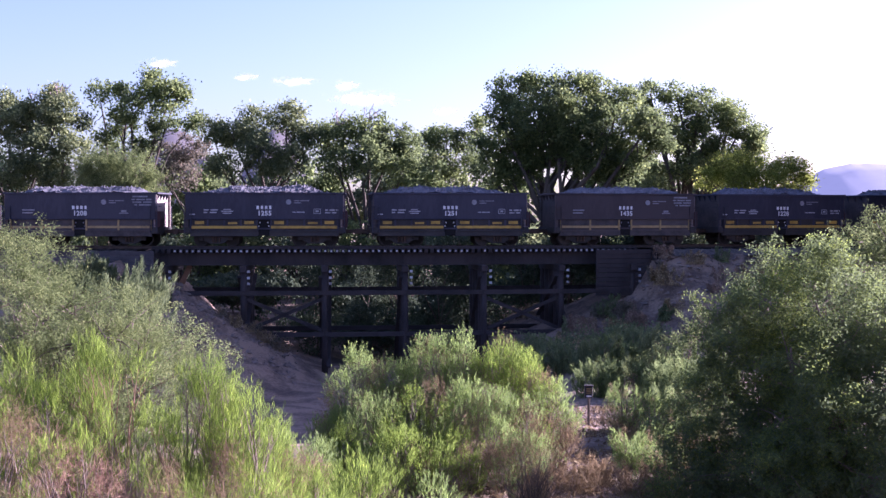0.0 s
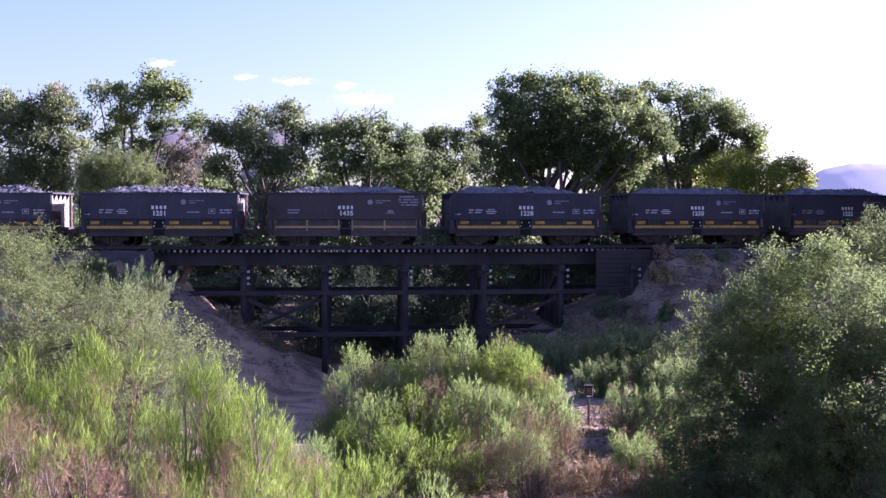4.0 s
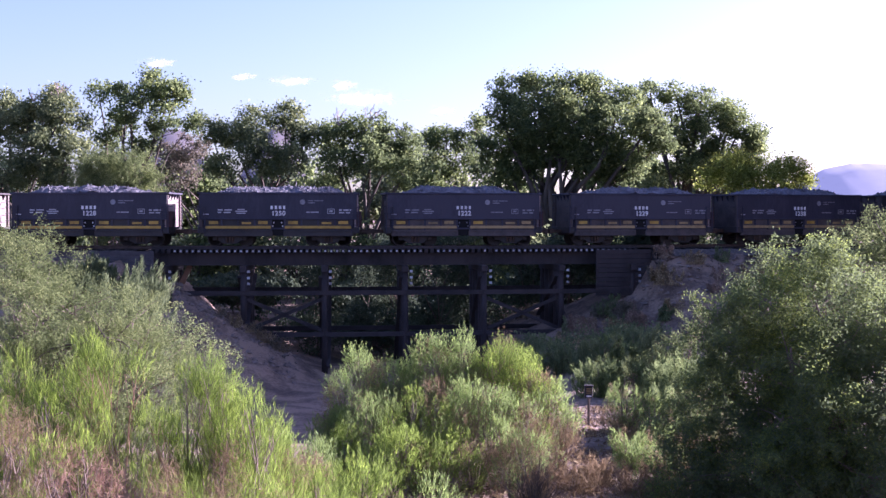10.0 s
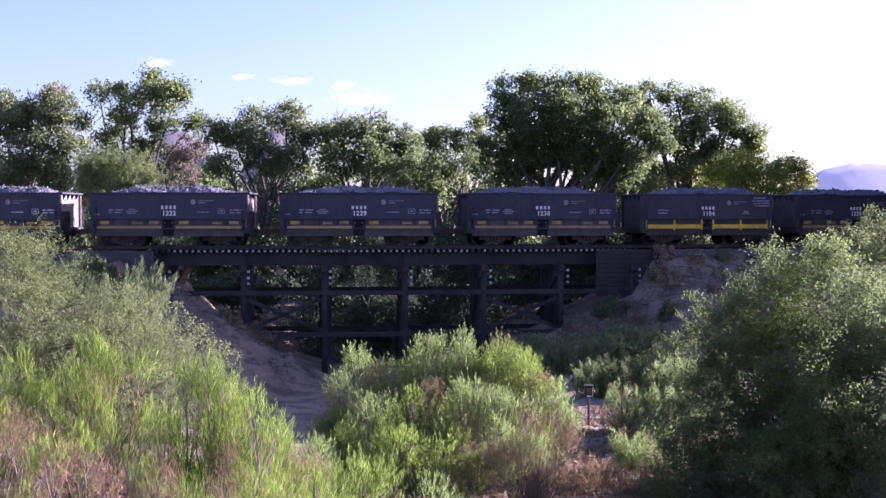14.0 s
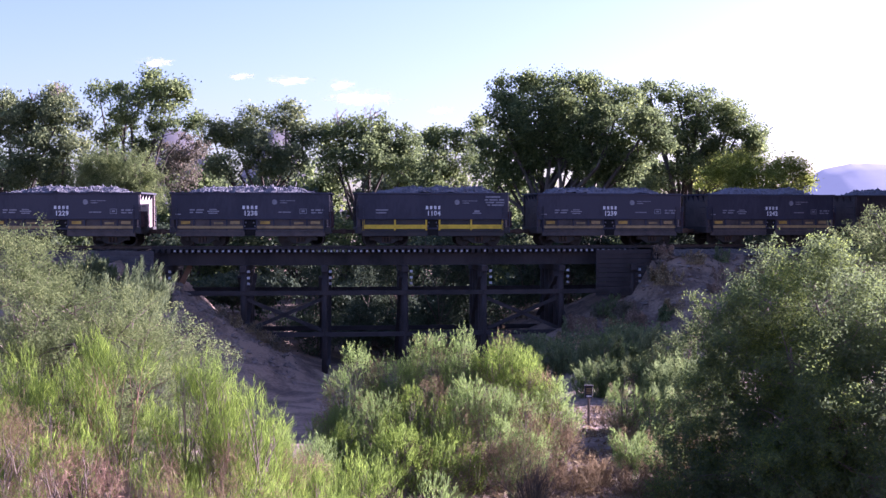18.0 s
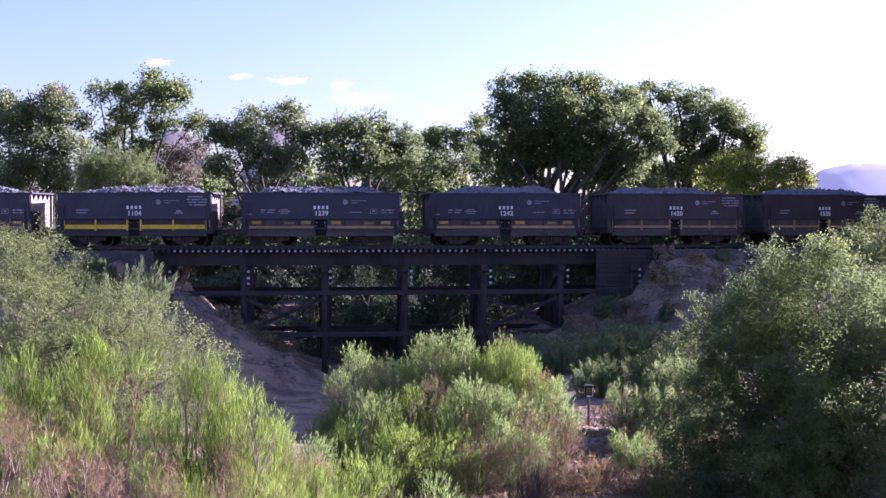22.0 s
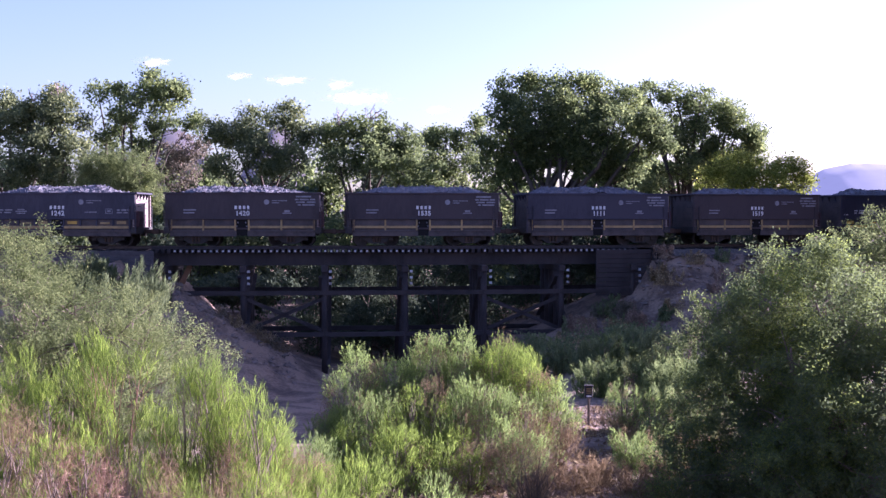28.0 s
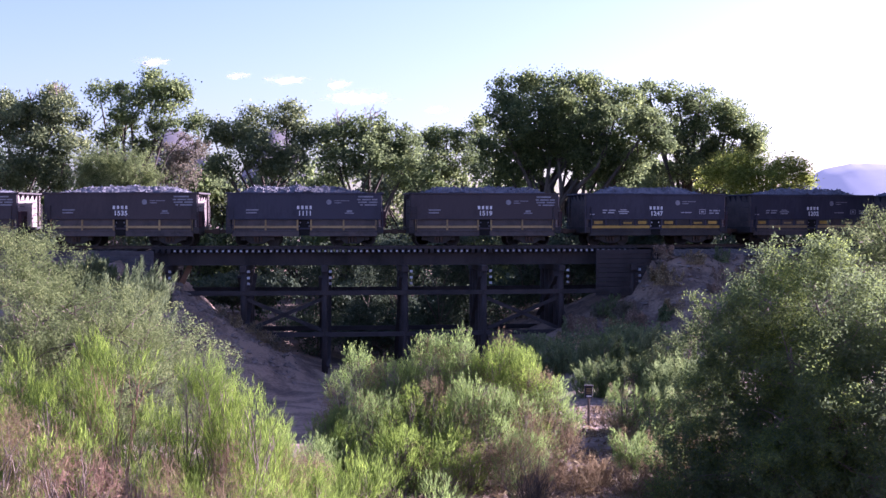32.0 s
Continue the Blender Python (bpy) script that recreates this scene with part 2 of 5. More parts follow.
def ground():
    gx, gy = graded((-34, 34), (-2500, 2500), 0.45, 1.25), graded((0, 100), (-400, 4000), 0.45, 1.25)
    X, Y = np.meshgrid(gx, gy)
    Z = land(X, Y)
    n, m = len(gx), len(gy)
    me = bpy.data.meshes.new("ground")
    me.vertices.add(n * m)
    me.vertices.foreach_set("co", np.stack([X, Y, Z], -1).astype(np.float32).ravel())
    i = (np.arange(m - 1)[:, None] * n + np.arange(n - 1)[None, :]).ravel()
    q = np.stack([i, i + 1, i + n + 1, i + n], 1).astype(np.int32)
    me.loops.add(q.size)
    me.loops.foreach_set("vertex_index", q.ravel())
    me.polygons.add(len(q))
    me.polygons.foreach_set("loop_start", np.arange(0, q.size, 4, dtype=np.int32))
    me.update(calc_edges=True)
    me.shade_smooth()
    me.materials.append(M_SAND)
    tagged(new("ground", me), "pale pinkish desert sand of a dry wash", "ground", kind="structure")


ground()


def hill(name, ridge, depth, material, label):
    """A far ridge with a back slope and an uneven face."""
    s = Shape()
    rng = np.random.default_rng(4)
    rows = 7
    for j in range(rows):
        k = j / (rows - 1)
        for x, y, z in ridge:
            s.v.append((x + rng.normal() * 1.0 * (0 < k < 1), y - depth * (1 - k), -8 + (z + 8) * k ** 0.8 * (1 + 0.012 * rng.normal() * (0 < k < 1))))
    n = len(ridge)
    for j in range(rows - 1):
        for i in range(n - 1):
            s.f.append((j * n + i, j * n + i + 1, j * n + n + i + 1, j * n + n + i))
    back = len(s.v)
    for x, y, z in ridge:
        s.v.append((x, y + depth, -8))
    for i in range(n - 1):
        s.f.append((back - n + i, back - n + i + 1, back + i + 1, back + i))
    tagged(new(name, s.mesh(name, material, True)), label, "hill", kind="structure")


# haze of distance is put into the hill colours and a faint emission
def distant(name, c1, c2, haze_glow):
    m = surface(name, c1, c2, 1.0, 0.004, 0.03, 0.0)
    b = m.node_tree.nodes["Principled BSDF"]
    b.inputs["Emission Color"].default_value, b.inputs["Emission Strength"].default_value = haze_glow, 1.0
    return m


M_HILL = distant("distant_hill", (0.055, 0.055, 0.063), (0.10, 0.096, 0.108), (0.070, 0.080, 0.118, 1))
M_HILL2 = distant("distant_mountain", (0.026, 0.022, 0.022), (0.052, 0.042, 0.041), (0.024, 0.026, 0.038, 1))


def ridge_line(x0, x1, y, tops, n=44, seed=1):
    rng = np.random.default_rng(seed)
    xs = np.linspace(x0, x1, n)
    zs = np.interp(xs, [t[0] for t in tops], [t[1] for t in tops]) + rng.normal(size=n) * abs(x1 - x0) * 0.0016
    return [(x, y, z) for x, z in zip(xs, zs)]


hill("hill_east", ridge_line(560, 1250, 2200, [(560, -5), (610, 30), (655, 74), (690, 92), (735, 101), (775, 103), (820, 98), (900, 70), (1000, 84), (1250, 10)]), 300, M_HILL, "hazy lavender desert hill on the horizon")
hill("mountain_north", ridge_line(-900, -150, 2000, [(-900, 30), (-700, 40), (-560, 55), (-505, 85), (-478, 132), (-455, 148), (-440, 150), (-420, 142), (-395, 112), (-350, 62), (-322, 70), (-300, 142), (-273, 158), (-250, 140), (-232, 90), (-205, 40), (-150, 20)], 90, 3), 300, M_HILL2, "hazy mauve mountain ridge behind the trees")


# ---- clouds ----
def cloud_material():
    m, n, k, b = nodes_of("cloud")
    tc, ns, gr = n.new("ShaderNodeTexCoord"), n.new("ShaderNodeTexNoise"), n.new("ShaderNodeTexGradient")
    gr.gradient_type = "SPHERICAL"
    mp, mo = n.new("ShaderNodeMapping"), n.new("ShaderNodeMapping")
    mp.inputs["Location"].default_value, mp.inputs["Scale"].default_value = (-1, 0, -1), (2, 0, 2)
    mo.inputs["Scale"].default_value = (1, 1, 2.4)
    k.new(tc.outputs["Generated"], mp.inputs["Vector"])
    k.new(mp.outputs[0], gr.inputs[0])
    k.new(tc.outputs["Object"], mo.inputs["Vector"])
    ns.inputs["Scale"].default_value, ns.inputs["Detail"].default_value, ns.inputs["Roughness"].default_value = 0.085, 9, 0.66
    k.new(mo.outputs[0], ns.inputs["Vector"])
    a = n.new("ShaderNodeMath")
    a.operation, a.inputs[1].default_value = "MULTIPLY_ADD", 2.4
    k.new(ns.outputs[0], a.inputs[0])
    k.new(gr.outputs[0], a.inputs[2])
    r = n.new("ShaderNodeMapRange")
    r.interpolation_type = "SMOOTHSTEP"
    r.inputs["From Min"].default_value, r.inputs["From Max"].default_value, r.inputs["To Max"].default_value = 1.55, 2.45, 0.75
    k.new(a.outputs[0], r.inputs["Value"])
    fade = n.new("ShaderNodeMath")
    fade.operation, fade.use_clamp, fade.inputs[1].default_value = "MULTIPLY", True, 3.0
    k.new(gr.outputs[0], fade.inputs[0])
    both = n.new("ShaderNodeMath")
    both.operation = "MULTIPLY"
    k.new(r.outputs[0], both.inputs[0])
    k.new(fade.outputs[0], both.inputs[1])
    k.new(both.outputs[0], b.inputs["Alpha"])
    b.inputs["Base Color"].default_value = (0.8, 0.8, 0.8, 1)
    # a faint emission stands in for sunlight scattered within the cloud
    b.inputs["Emission Color"].default_value, b.inputs["Emission Strength"].default_value = (1.0, 0.97, 0.94, 1), 0.2
    return m


M_CLOUD = cloud_material()
CLOUDS = []


def cloud(x, y, z, wide, high):
    bm = bmesh.new()
    bmesh.ops.create_uvsphere(bm, u_segments=24, v_segments=12, radius=1)
    for v in bm.verts:
        v.co = Vector((v.co.x * wide / 2, v.co.y * 4, v.co.z * high / 2))
    me = bpy.data.meshes.new("cloud")
    bm.to_mesh(me)
    bm.free()
    me.shade_smooth()
    me.materials.append(M_CLOUD)
    ob = tagged(new("cloud", me), "small white fair-weather cloud drifting in the sky", "cloud", "clouds", "structure")
    ob.matrix_basis = pose(x, y, z)
    ob.visible_shadow = False
    CLOUDS.append(ob)


for c in (((-416.93, 1800.0, 231.77), 78, 26), ((-293.02, 1800.0, 211.68), 62, 17), ((-219.35, 1800.0, 204.98), 105, 22), ((-144.00, 1800.0, 199.12), 60, 26), ((-113.86, 1800.0, 179.03), 165, 38), ((0.84, 1800.0, 161.45), 60, 20)):
    cloud(*c[0], c[1], c[2])


# ---- plants ----
def boughs(s, rng, base, blobs, r0, fork=0.35, twigs=3, limbs=None):
    """A tapered trunk that forks, with a crooked limb into each bough and thinner branches in it."""
    base = np.array(base, float)
    w = np.array([b[3] for b in blobs])
    mid = (np.array([b[:3] for b in blobs]) * w[:, None]).sum(0) / w.sum()
    top = base + (mid - base) * fork
    top[:2] = base[:2] + (mid - base)[:2] * fork * 0.6
    mids = base + (top - base) * 0.5 + rng.normal(size=3) * r0 * 0.6
    s.tube([base - (0, 0, 0.3), base + (0, 0, r0), mids, top], [r0 * 1.35, r0, r0 * 0.85, r0 * 0.75], 8)
    for b in blobs:
        if limbs is not None:
            s = Shape()
            limbs.append(s)
        c = np.array(b[:3])
        rr = r0 * 0.5 * min(1.0, b[3] / w.max() + 0.2)
        k1 = top + (c - top) * 0.35 + rng.normal(size=3) * b[3] * 0.34
        k2 = top + (c - top) * 0.7 + rng.normal(size=3) * b[3] * 0.32
        s.tube([top - (0, 0, r0 * 0.5), k1, k2, c], [rr, rr * 0.8, rr * 0.55, rr * 0.3], 6)
        for _ in range(twigs):
            d = unit(rng.normal(size=3) + (0, 0, 0.4)) * b[3] * rng.uniform(0.7, 1.0)
            st = k2 + (c - k2) * rng.uniform(0, 1)
            s.tube([st, st + d * 0.5 + rng.normal(size=3) * b[3] * 0.08, st + d], [rr * 0.35, rr * 0.22, rr * 0.08], 4, False)


def clumped(rng, blobs, clumps, per, spread, shell=0.35, flat=0.85):
    """Leaf places: clumps over the boughs, leaves gathered round each clump. Also gives each leaf's way out from its bough."""
    c, r = np.array([b[:3] for b in blobs], float), np.array([b[3] for b in blobs], float)
    i = rng.choice(len(c), clumps, p=r ** 2 / (r ** 2).sum())
    d = unit(rng.normal(size=(clumps, 3)))
    k = 1 - shell * rng.uniform(0, 1, (clumps, 1)) ** 1.2 + rng.normal(size=(clumps, 1)) * 0.07
    p = c[i] + d * k * r[i][:, None] * (1, 1, flat)
    n = rng.integers(per // 2, per * 3 // 2, clumps)
    j = np.repeat(np.arange(clumps), n)
    sp = spread * rng.uniform(0.6, 1.4, clumps)[j][:, None]
    return p[j] + rng.normal(size=(len(j), 3)) * sp * (1, 1, 0.75), d[j]


def lobed(rng, blobs, count=7, low=0.30, high=0.50, out=0.75):
    """Breaks each bough into a core and smaller lobes over its surface."""
    made = []
    for b in blobs:
        made.append((b[0], b[1], b[2], b[3] * 0.86))
        for _ in range(count):
            d = unit(rng.normal(size=3)) * b[3] * out
            made.append((b[0] + d[0], b[1] + d[1], b[2] + d[2] * 0.85, b[3] * rng.uniform(low, high)))
    return made


def tree(name, base, blobs, leaf, material, density=1.0, label="", trunk=0.3, seed=0, bark=None, group="", category="tree", clump=0.42, twigs=3, fork=0.35, kind_leaf=0.62, shell=0.45):
    rng = np.random.default_rng(seed)
    x, y = base
    base = np.array((x, y, floor_at(x, y)))
    root = tagged(new(name), label, category, group)
    root.location = base
    local = [(b[0] - x, b[1] - y, b[2] - base[2], b[3]) for b in blobs]
    s = Shape()
    limbs = [] if name in ("willow", "sapling") or trunk > 0.3 else None
    boughs(s, rng, (0, 0, 0), local, trunk, fork, twigs, limbs)
    stem = part("trunk", s.mesh("trunk", bark or M_BARK, True), root)
    for limb in limbs or ():
        part("limb", limb.mesh("limb", bark or M_BARK, True), stem)
    area = sum(b[3] ** 2 for b in blobs)
    clumps = int(area / clump ** 2 * 5.4 * density)
    pts, way = clumped(rng, lobed(rng, local), max(clumps, 20), max(8, int(11 * (clump / leaf) ** 1.3)), clump * 0.62, shell)
    part("crown", quads("crown", leaves(rng, pts, leaf, leaf * kind_leaf), material), root)
    return root


TREES, SHRUBS = [], []


def cottonwood(base, blobs, seed, material=None, density=1.0, label="", trunk=0.34, leaf=0.22):
    TREES.append(tree("cottonwood_tree", base, blobs, leaf, material or M_COTTON, density * 1.15, label or "tall leafy green cottonwood behind the railway", trunk, seed, group="riverside trees"))


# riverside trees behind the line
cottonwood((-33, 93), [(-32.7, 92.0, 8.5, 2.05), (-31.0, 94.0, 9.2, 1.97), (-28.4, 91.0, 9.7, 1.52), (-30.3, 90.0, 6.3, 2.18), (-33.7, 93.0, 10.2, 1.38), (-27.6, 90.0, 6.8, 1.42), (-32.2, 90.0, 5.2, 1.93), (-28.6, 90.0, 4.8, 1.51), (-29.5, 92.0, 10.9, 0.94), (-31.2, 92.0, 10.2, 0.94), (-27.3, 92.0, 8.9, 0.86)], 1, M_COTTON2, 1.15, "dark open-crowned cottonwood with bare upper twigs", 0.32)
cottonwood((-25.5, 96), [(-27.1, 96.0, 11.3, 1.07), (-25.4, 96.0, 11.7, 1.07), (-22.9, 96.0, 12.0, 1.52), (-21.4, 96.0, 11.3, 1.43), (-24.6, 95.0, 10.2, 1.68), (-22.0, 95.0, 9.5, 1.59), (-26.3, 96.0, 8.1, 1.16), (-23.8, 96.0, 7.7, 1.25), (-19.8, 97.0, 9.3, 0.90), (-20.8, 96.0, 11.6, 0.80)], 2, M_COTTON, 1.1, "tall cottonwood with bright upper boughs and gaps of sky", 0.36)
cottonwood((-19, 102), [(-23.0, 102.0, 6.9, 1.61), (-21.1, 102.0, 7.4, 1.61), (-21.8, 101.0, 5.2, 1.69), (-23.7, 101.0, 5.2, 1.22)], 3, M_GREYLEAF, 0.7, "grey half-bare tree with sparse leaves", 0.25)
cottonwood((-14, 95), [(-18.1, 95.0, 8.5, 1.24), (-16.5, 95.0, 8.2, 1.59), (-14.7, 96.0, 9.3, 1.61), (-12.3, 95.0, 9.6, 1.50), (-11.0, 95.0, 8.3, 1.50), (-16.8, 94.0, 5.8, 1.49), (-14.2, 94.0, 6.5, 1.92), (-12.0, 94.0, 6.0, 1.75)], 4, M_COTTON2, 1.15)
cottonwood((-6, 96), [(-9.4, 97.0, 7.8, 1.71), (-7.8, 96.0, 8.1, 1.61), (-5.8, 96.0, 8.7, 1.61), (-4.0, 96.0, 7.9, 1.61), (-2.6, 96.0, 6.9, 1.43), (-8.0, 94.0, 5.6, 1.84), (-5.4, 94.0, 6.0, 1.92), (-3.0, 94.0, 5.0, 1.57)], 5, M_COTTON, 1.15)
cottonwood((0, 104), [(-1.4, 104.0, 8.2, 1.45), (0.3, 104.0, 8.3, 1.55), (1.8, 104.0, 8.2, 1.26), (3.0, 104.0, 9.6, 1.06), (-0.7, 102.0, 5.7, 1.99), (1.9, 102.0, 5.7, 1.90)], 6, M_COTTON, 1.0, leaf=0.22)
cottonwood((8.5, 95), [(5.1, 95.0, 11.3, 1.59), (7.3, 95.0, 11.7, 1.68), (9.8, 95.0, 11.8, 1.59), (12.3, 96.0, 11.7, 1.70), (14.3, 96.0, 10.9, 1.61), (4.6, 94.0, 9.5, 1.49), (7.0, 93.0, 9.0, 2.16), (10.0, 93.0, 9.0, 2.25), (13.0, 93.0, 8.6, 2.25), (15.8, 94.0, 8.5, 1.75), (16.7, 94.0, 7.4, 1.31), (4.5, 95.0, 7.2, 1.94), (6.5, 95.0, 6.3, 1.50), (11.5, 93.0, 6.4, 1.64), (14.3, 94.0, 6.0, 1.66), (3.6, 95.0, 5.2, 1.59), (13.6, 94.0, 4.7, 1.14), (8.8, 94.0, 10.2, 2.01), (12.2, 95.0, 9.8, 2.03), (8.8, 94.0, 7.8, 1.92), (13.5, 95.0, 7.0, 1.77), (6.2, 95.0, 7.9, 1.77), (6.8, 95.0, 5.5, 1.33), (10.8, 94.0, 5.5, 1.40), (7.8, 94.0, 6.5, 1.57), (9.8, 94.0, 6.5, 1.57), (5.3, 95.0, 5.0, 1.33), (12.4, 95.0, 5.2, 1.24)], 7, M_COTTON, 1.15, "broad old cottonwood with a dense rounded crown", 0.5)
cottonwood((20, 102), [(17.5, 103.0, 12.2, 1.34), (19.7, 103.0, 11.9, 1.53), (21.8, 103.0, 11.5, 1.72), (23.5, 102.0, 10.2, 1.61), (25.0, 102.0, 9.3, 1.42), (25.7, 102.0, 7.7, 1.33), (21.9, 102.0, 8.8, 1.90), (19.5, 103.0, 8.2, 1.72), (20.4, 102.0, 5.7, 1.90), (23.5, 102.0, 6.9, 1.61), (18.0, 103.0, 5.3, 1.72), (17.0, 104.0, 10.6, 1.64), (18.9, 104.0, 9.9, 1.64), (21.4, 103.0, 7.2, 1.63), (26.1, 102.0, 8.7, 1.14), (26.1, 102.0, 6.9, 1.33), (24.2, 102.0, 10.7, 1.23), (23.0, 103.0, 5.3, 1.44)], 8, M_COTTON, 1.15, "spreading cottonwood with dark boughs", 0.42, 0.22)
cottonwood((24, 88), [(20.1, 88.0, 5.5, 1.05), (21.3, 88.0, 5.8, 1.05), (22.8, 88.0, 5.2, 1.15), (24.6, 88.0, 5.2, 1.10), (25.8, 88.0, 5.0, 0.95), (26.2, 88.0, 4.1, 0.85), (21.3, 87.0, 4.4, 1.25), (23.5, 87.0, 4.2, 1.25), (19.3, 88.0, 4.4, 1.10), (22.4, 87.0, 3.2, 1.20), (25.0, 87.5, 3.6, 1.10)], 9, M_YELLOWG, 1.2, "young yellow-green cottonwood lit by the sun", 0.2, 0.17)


def bare_branches(ob, x, y, z, tall, seed, count=5):
    """Leafless grey twigs that stand out of a crown."""
    rng = np.random.default_rng(seed)
    base = np.array((x, y, z)) - np.array(ob.location)
    for _ in range(count):
        d = unit(rng.normal(size=3) * (0.6, 0.4, 0.2) + (0, 0, 1)) * tall * rng.uniform(0.6, 1.0)
        s = Shape().tube([base, base + d * 0.5 + rng.normal(size=3) * 0.12, base + d], [0.05, 0.035, 0.012], 5)
        for k in (0.45, 0.6, 0.75, 0.88):
            e = unit(rng.normal(size=3) + (0, 0, 0.6)) * tall * 0.35 * (1.1 - k)
            s.tube([base + d * k, base + d * k + e * 0.6, base + d * k + e * 1.3 + (0, 0, 0.1)], [0.022, 0.016, 0.007], 4)
        part("bare_branch", s.mesh("bare_branch", M_DRYTWIG), ob, label="leafless grey branch")


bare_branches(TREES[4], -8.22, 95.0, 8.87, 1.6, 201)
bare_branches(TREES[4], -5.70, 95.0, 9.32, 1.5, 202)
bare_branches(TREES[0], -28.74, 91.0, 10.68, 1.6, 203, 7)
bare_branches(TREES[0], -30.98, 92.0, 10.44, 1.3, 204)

# unseen trees added out of view round the curve, to shade wash and banks
for i, (x, y, low, top) in enumerate(((33.5, 64.2, 1.0, 8.5), (34.0, 67.0, -2.0, 10.0), (34.8, 71.0, 0.0, 12.5), (35.5, 75.0, -2.0, 15.5), (39.0, 83.0, 7.0, 20.0), (40.5, 87.0, 12.5, 20.5), (40.0, 89.8, 11.5, 18.5), (41.0, 92.0, 14.5, 20.5), (43.5, 98.5, 18.0, 22.0))):
    rng = np.random.default_rng(90 + i)
    bl = [(x + rng.normal() * 1.3, y + rng.normal() * (2.9 if i else 1.2), low + (top - low) * (k + 0.5) / 16, rng.uniform(1.9, 2.7)) for k in range(16)]
    cottonwood((x, y), bl, 95 + i, M_COTTON, 0.40, "unseen cottonwood added beside the curve to shade the wash", 0.35, 1.4)


def feather_bush(name, x, y, wide, high, material, seed, label, category="shrub", blade=0.3, count=9000, width=0.02, up=0.62, twig=None, group="", dry=0.0, dry_material=None, tuft=0.27, dome=0.5, per=110, stems=0, inner=1.7, thick=1.0, splay=0.13):
    """A shrub of many upright whips: woody stems from the root and fine needle-like shoots in plumes over the whole of it."""
    rng = np.random.default_rng(seed)
    z = floor_at(x, y)
    root = tagged(new(name), label, category, group)
    root.location = (x, y, z)
    s = Shape()
    for _ in range(stems or max(10, int(wide * 9))):
        a, q = rng.uniform(0, 2 * math.pi), rng.uniform(0, 1) ** 0.6
        h = high * (1 - dome * q ** 2.2) * rng.uniform(0.75, 1.06)
        e = np.array((math.cos(a) * wide / 2 * q, math.sin(a) * wide / 2 * q, h))
        m = e * (0.42, 0.42, 0.5) + rng.normal(size=3) * 0.06 * high
        s.tube([(m[0] * 0.12, m[1] * 0.12, -0.1), m, e * 0.96], [0.020 * thick * high ** 0.5, 0.012 * thick * high ** 0.5, 0.004 * thick], 4, False)
    part("stem", s.mesh("stem", twig or M_TWIG), root, kind="stuff")
    if y < 30 and high > 1.2:
        SHRUBS.append(root)
    # plumes fill the dome: most near its skin, each a tuft of shoots that stand up and outwards
    plumes = max(8, int(count / per))
    lobes = max(5, int(wide * 4))
    la, lq = rng.uniform(0, 2 * math.pi, lobes), rng.uniform(0, 1, lobes) ** 0.5
    lx, ly, lh = np.cos(la) * lq * wide * 0.42, np.sin(la) * lq * wide * 0.42, rng.uniform(0.74, 1.05, lobes)
    a, q = rng.uniform(0, 2 * math.pi, plumes), rng.uniform(0, 1, plumes) ** 0.5
    px, py = np.cos(a) * q * wide / 2, np.sin(a) * q * wide / 2
    near = np.argmin((px[:, None] - lx) ** 2 + (py[:, None] - ly) ** 2, 1)
    gap = np.hypot(px - lx[near], py - ly[near]) / (wide * 0.16)
    skin = high * (1 - dome * q ** 2.4) * lh[near] * (1 - 0.14 * np.minimum(gap, 1.5) ** 2)
    p = np.stack([px, py, skin * (1 - 0.85 * rng.uniform(0, 1, plumes) ** inner)], 1)
    p += rng.normal(size=(plumes, 3)) * 0.05 * wide * (1, 1, 0.4)
    d = unit(unit(p * (1, 1, 0)) * 0.30 + rng.normal(size=(plumes, 3)) * splay + (0, 0, 1))
    is_dry = (rng.uniform(size=plumes) < dry * 0.4) | (rng.uniform(size=lobes) < dry)[near] & (rng.uniform(size=plumes) < 0.7)
    if dry == 0:
        is_dry[:] = False
    for mask, mt, nm in ((~is_dry, material, "foliage"), (is_dry, dry_material or M_DRYBLOOM, "dry_bloom")):
        if mask.sum() < 3:
            continue
        pp, dd = p[mask], d[mask]
        j = np.repeat(np.arange(len(pp)), per)
        t = rng.uniform(-1, 1, (len(j), 1))
        c = pp[j] + dd[j] * t * tuft * 1.5 + rng.normal(size=(len(j), 3)) * tuft * (0.30 - 0.22 * t) * (1 if nm == "foliage" else 1.3)
        c[:, 2] = np.maximum(c[:, 2], 0.02)
        part(nm, quads(nm, leaves(rng, c, blade * (1 if nm == "foliage" else 0.6), width, dd[j], up * (1 if nm == "foliage" else 0.4)), mt), root, kind="stuff")
    return root


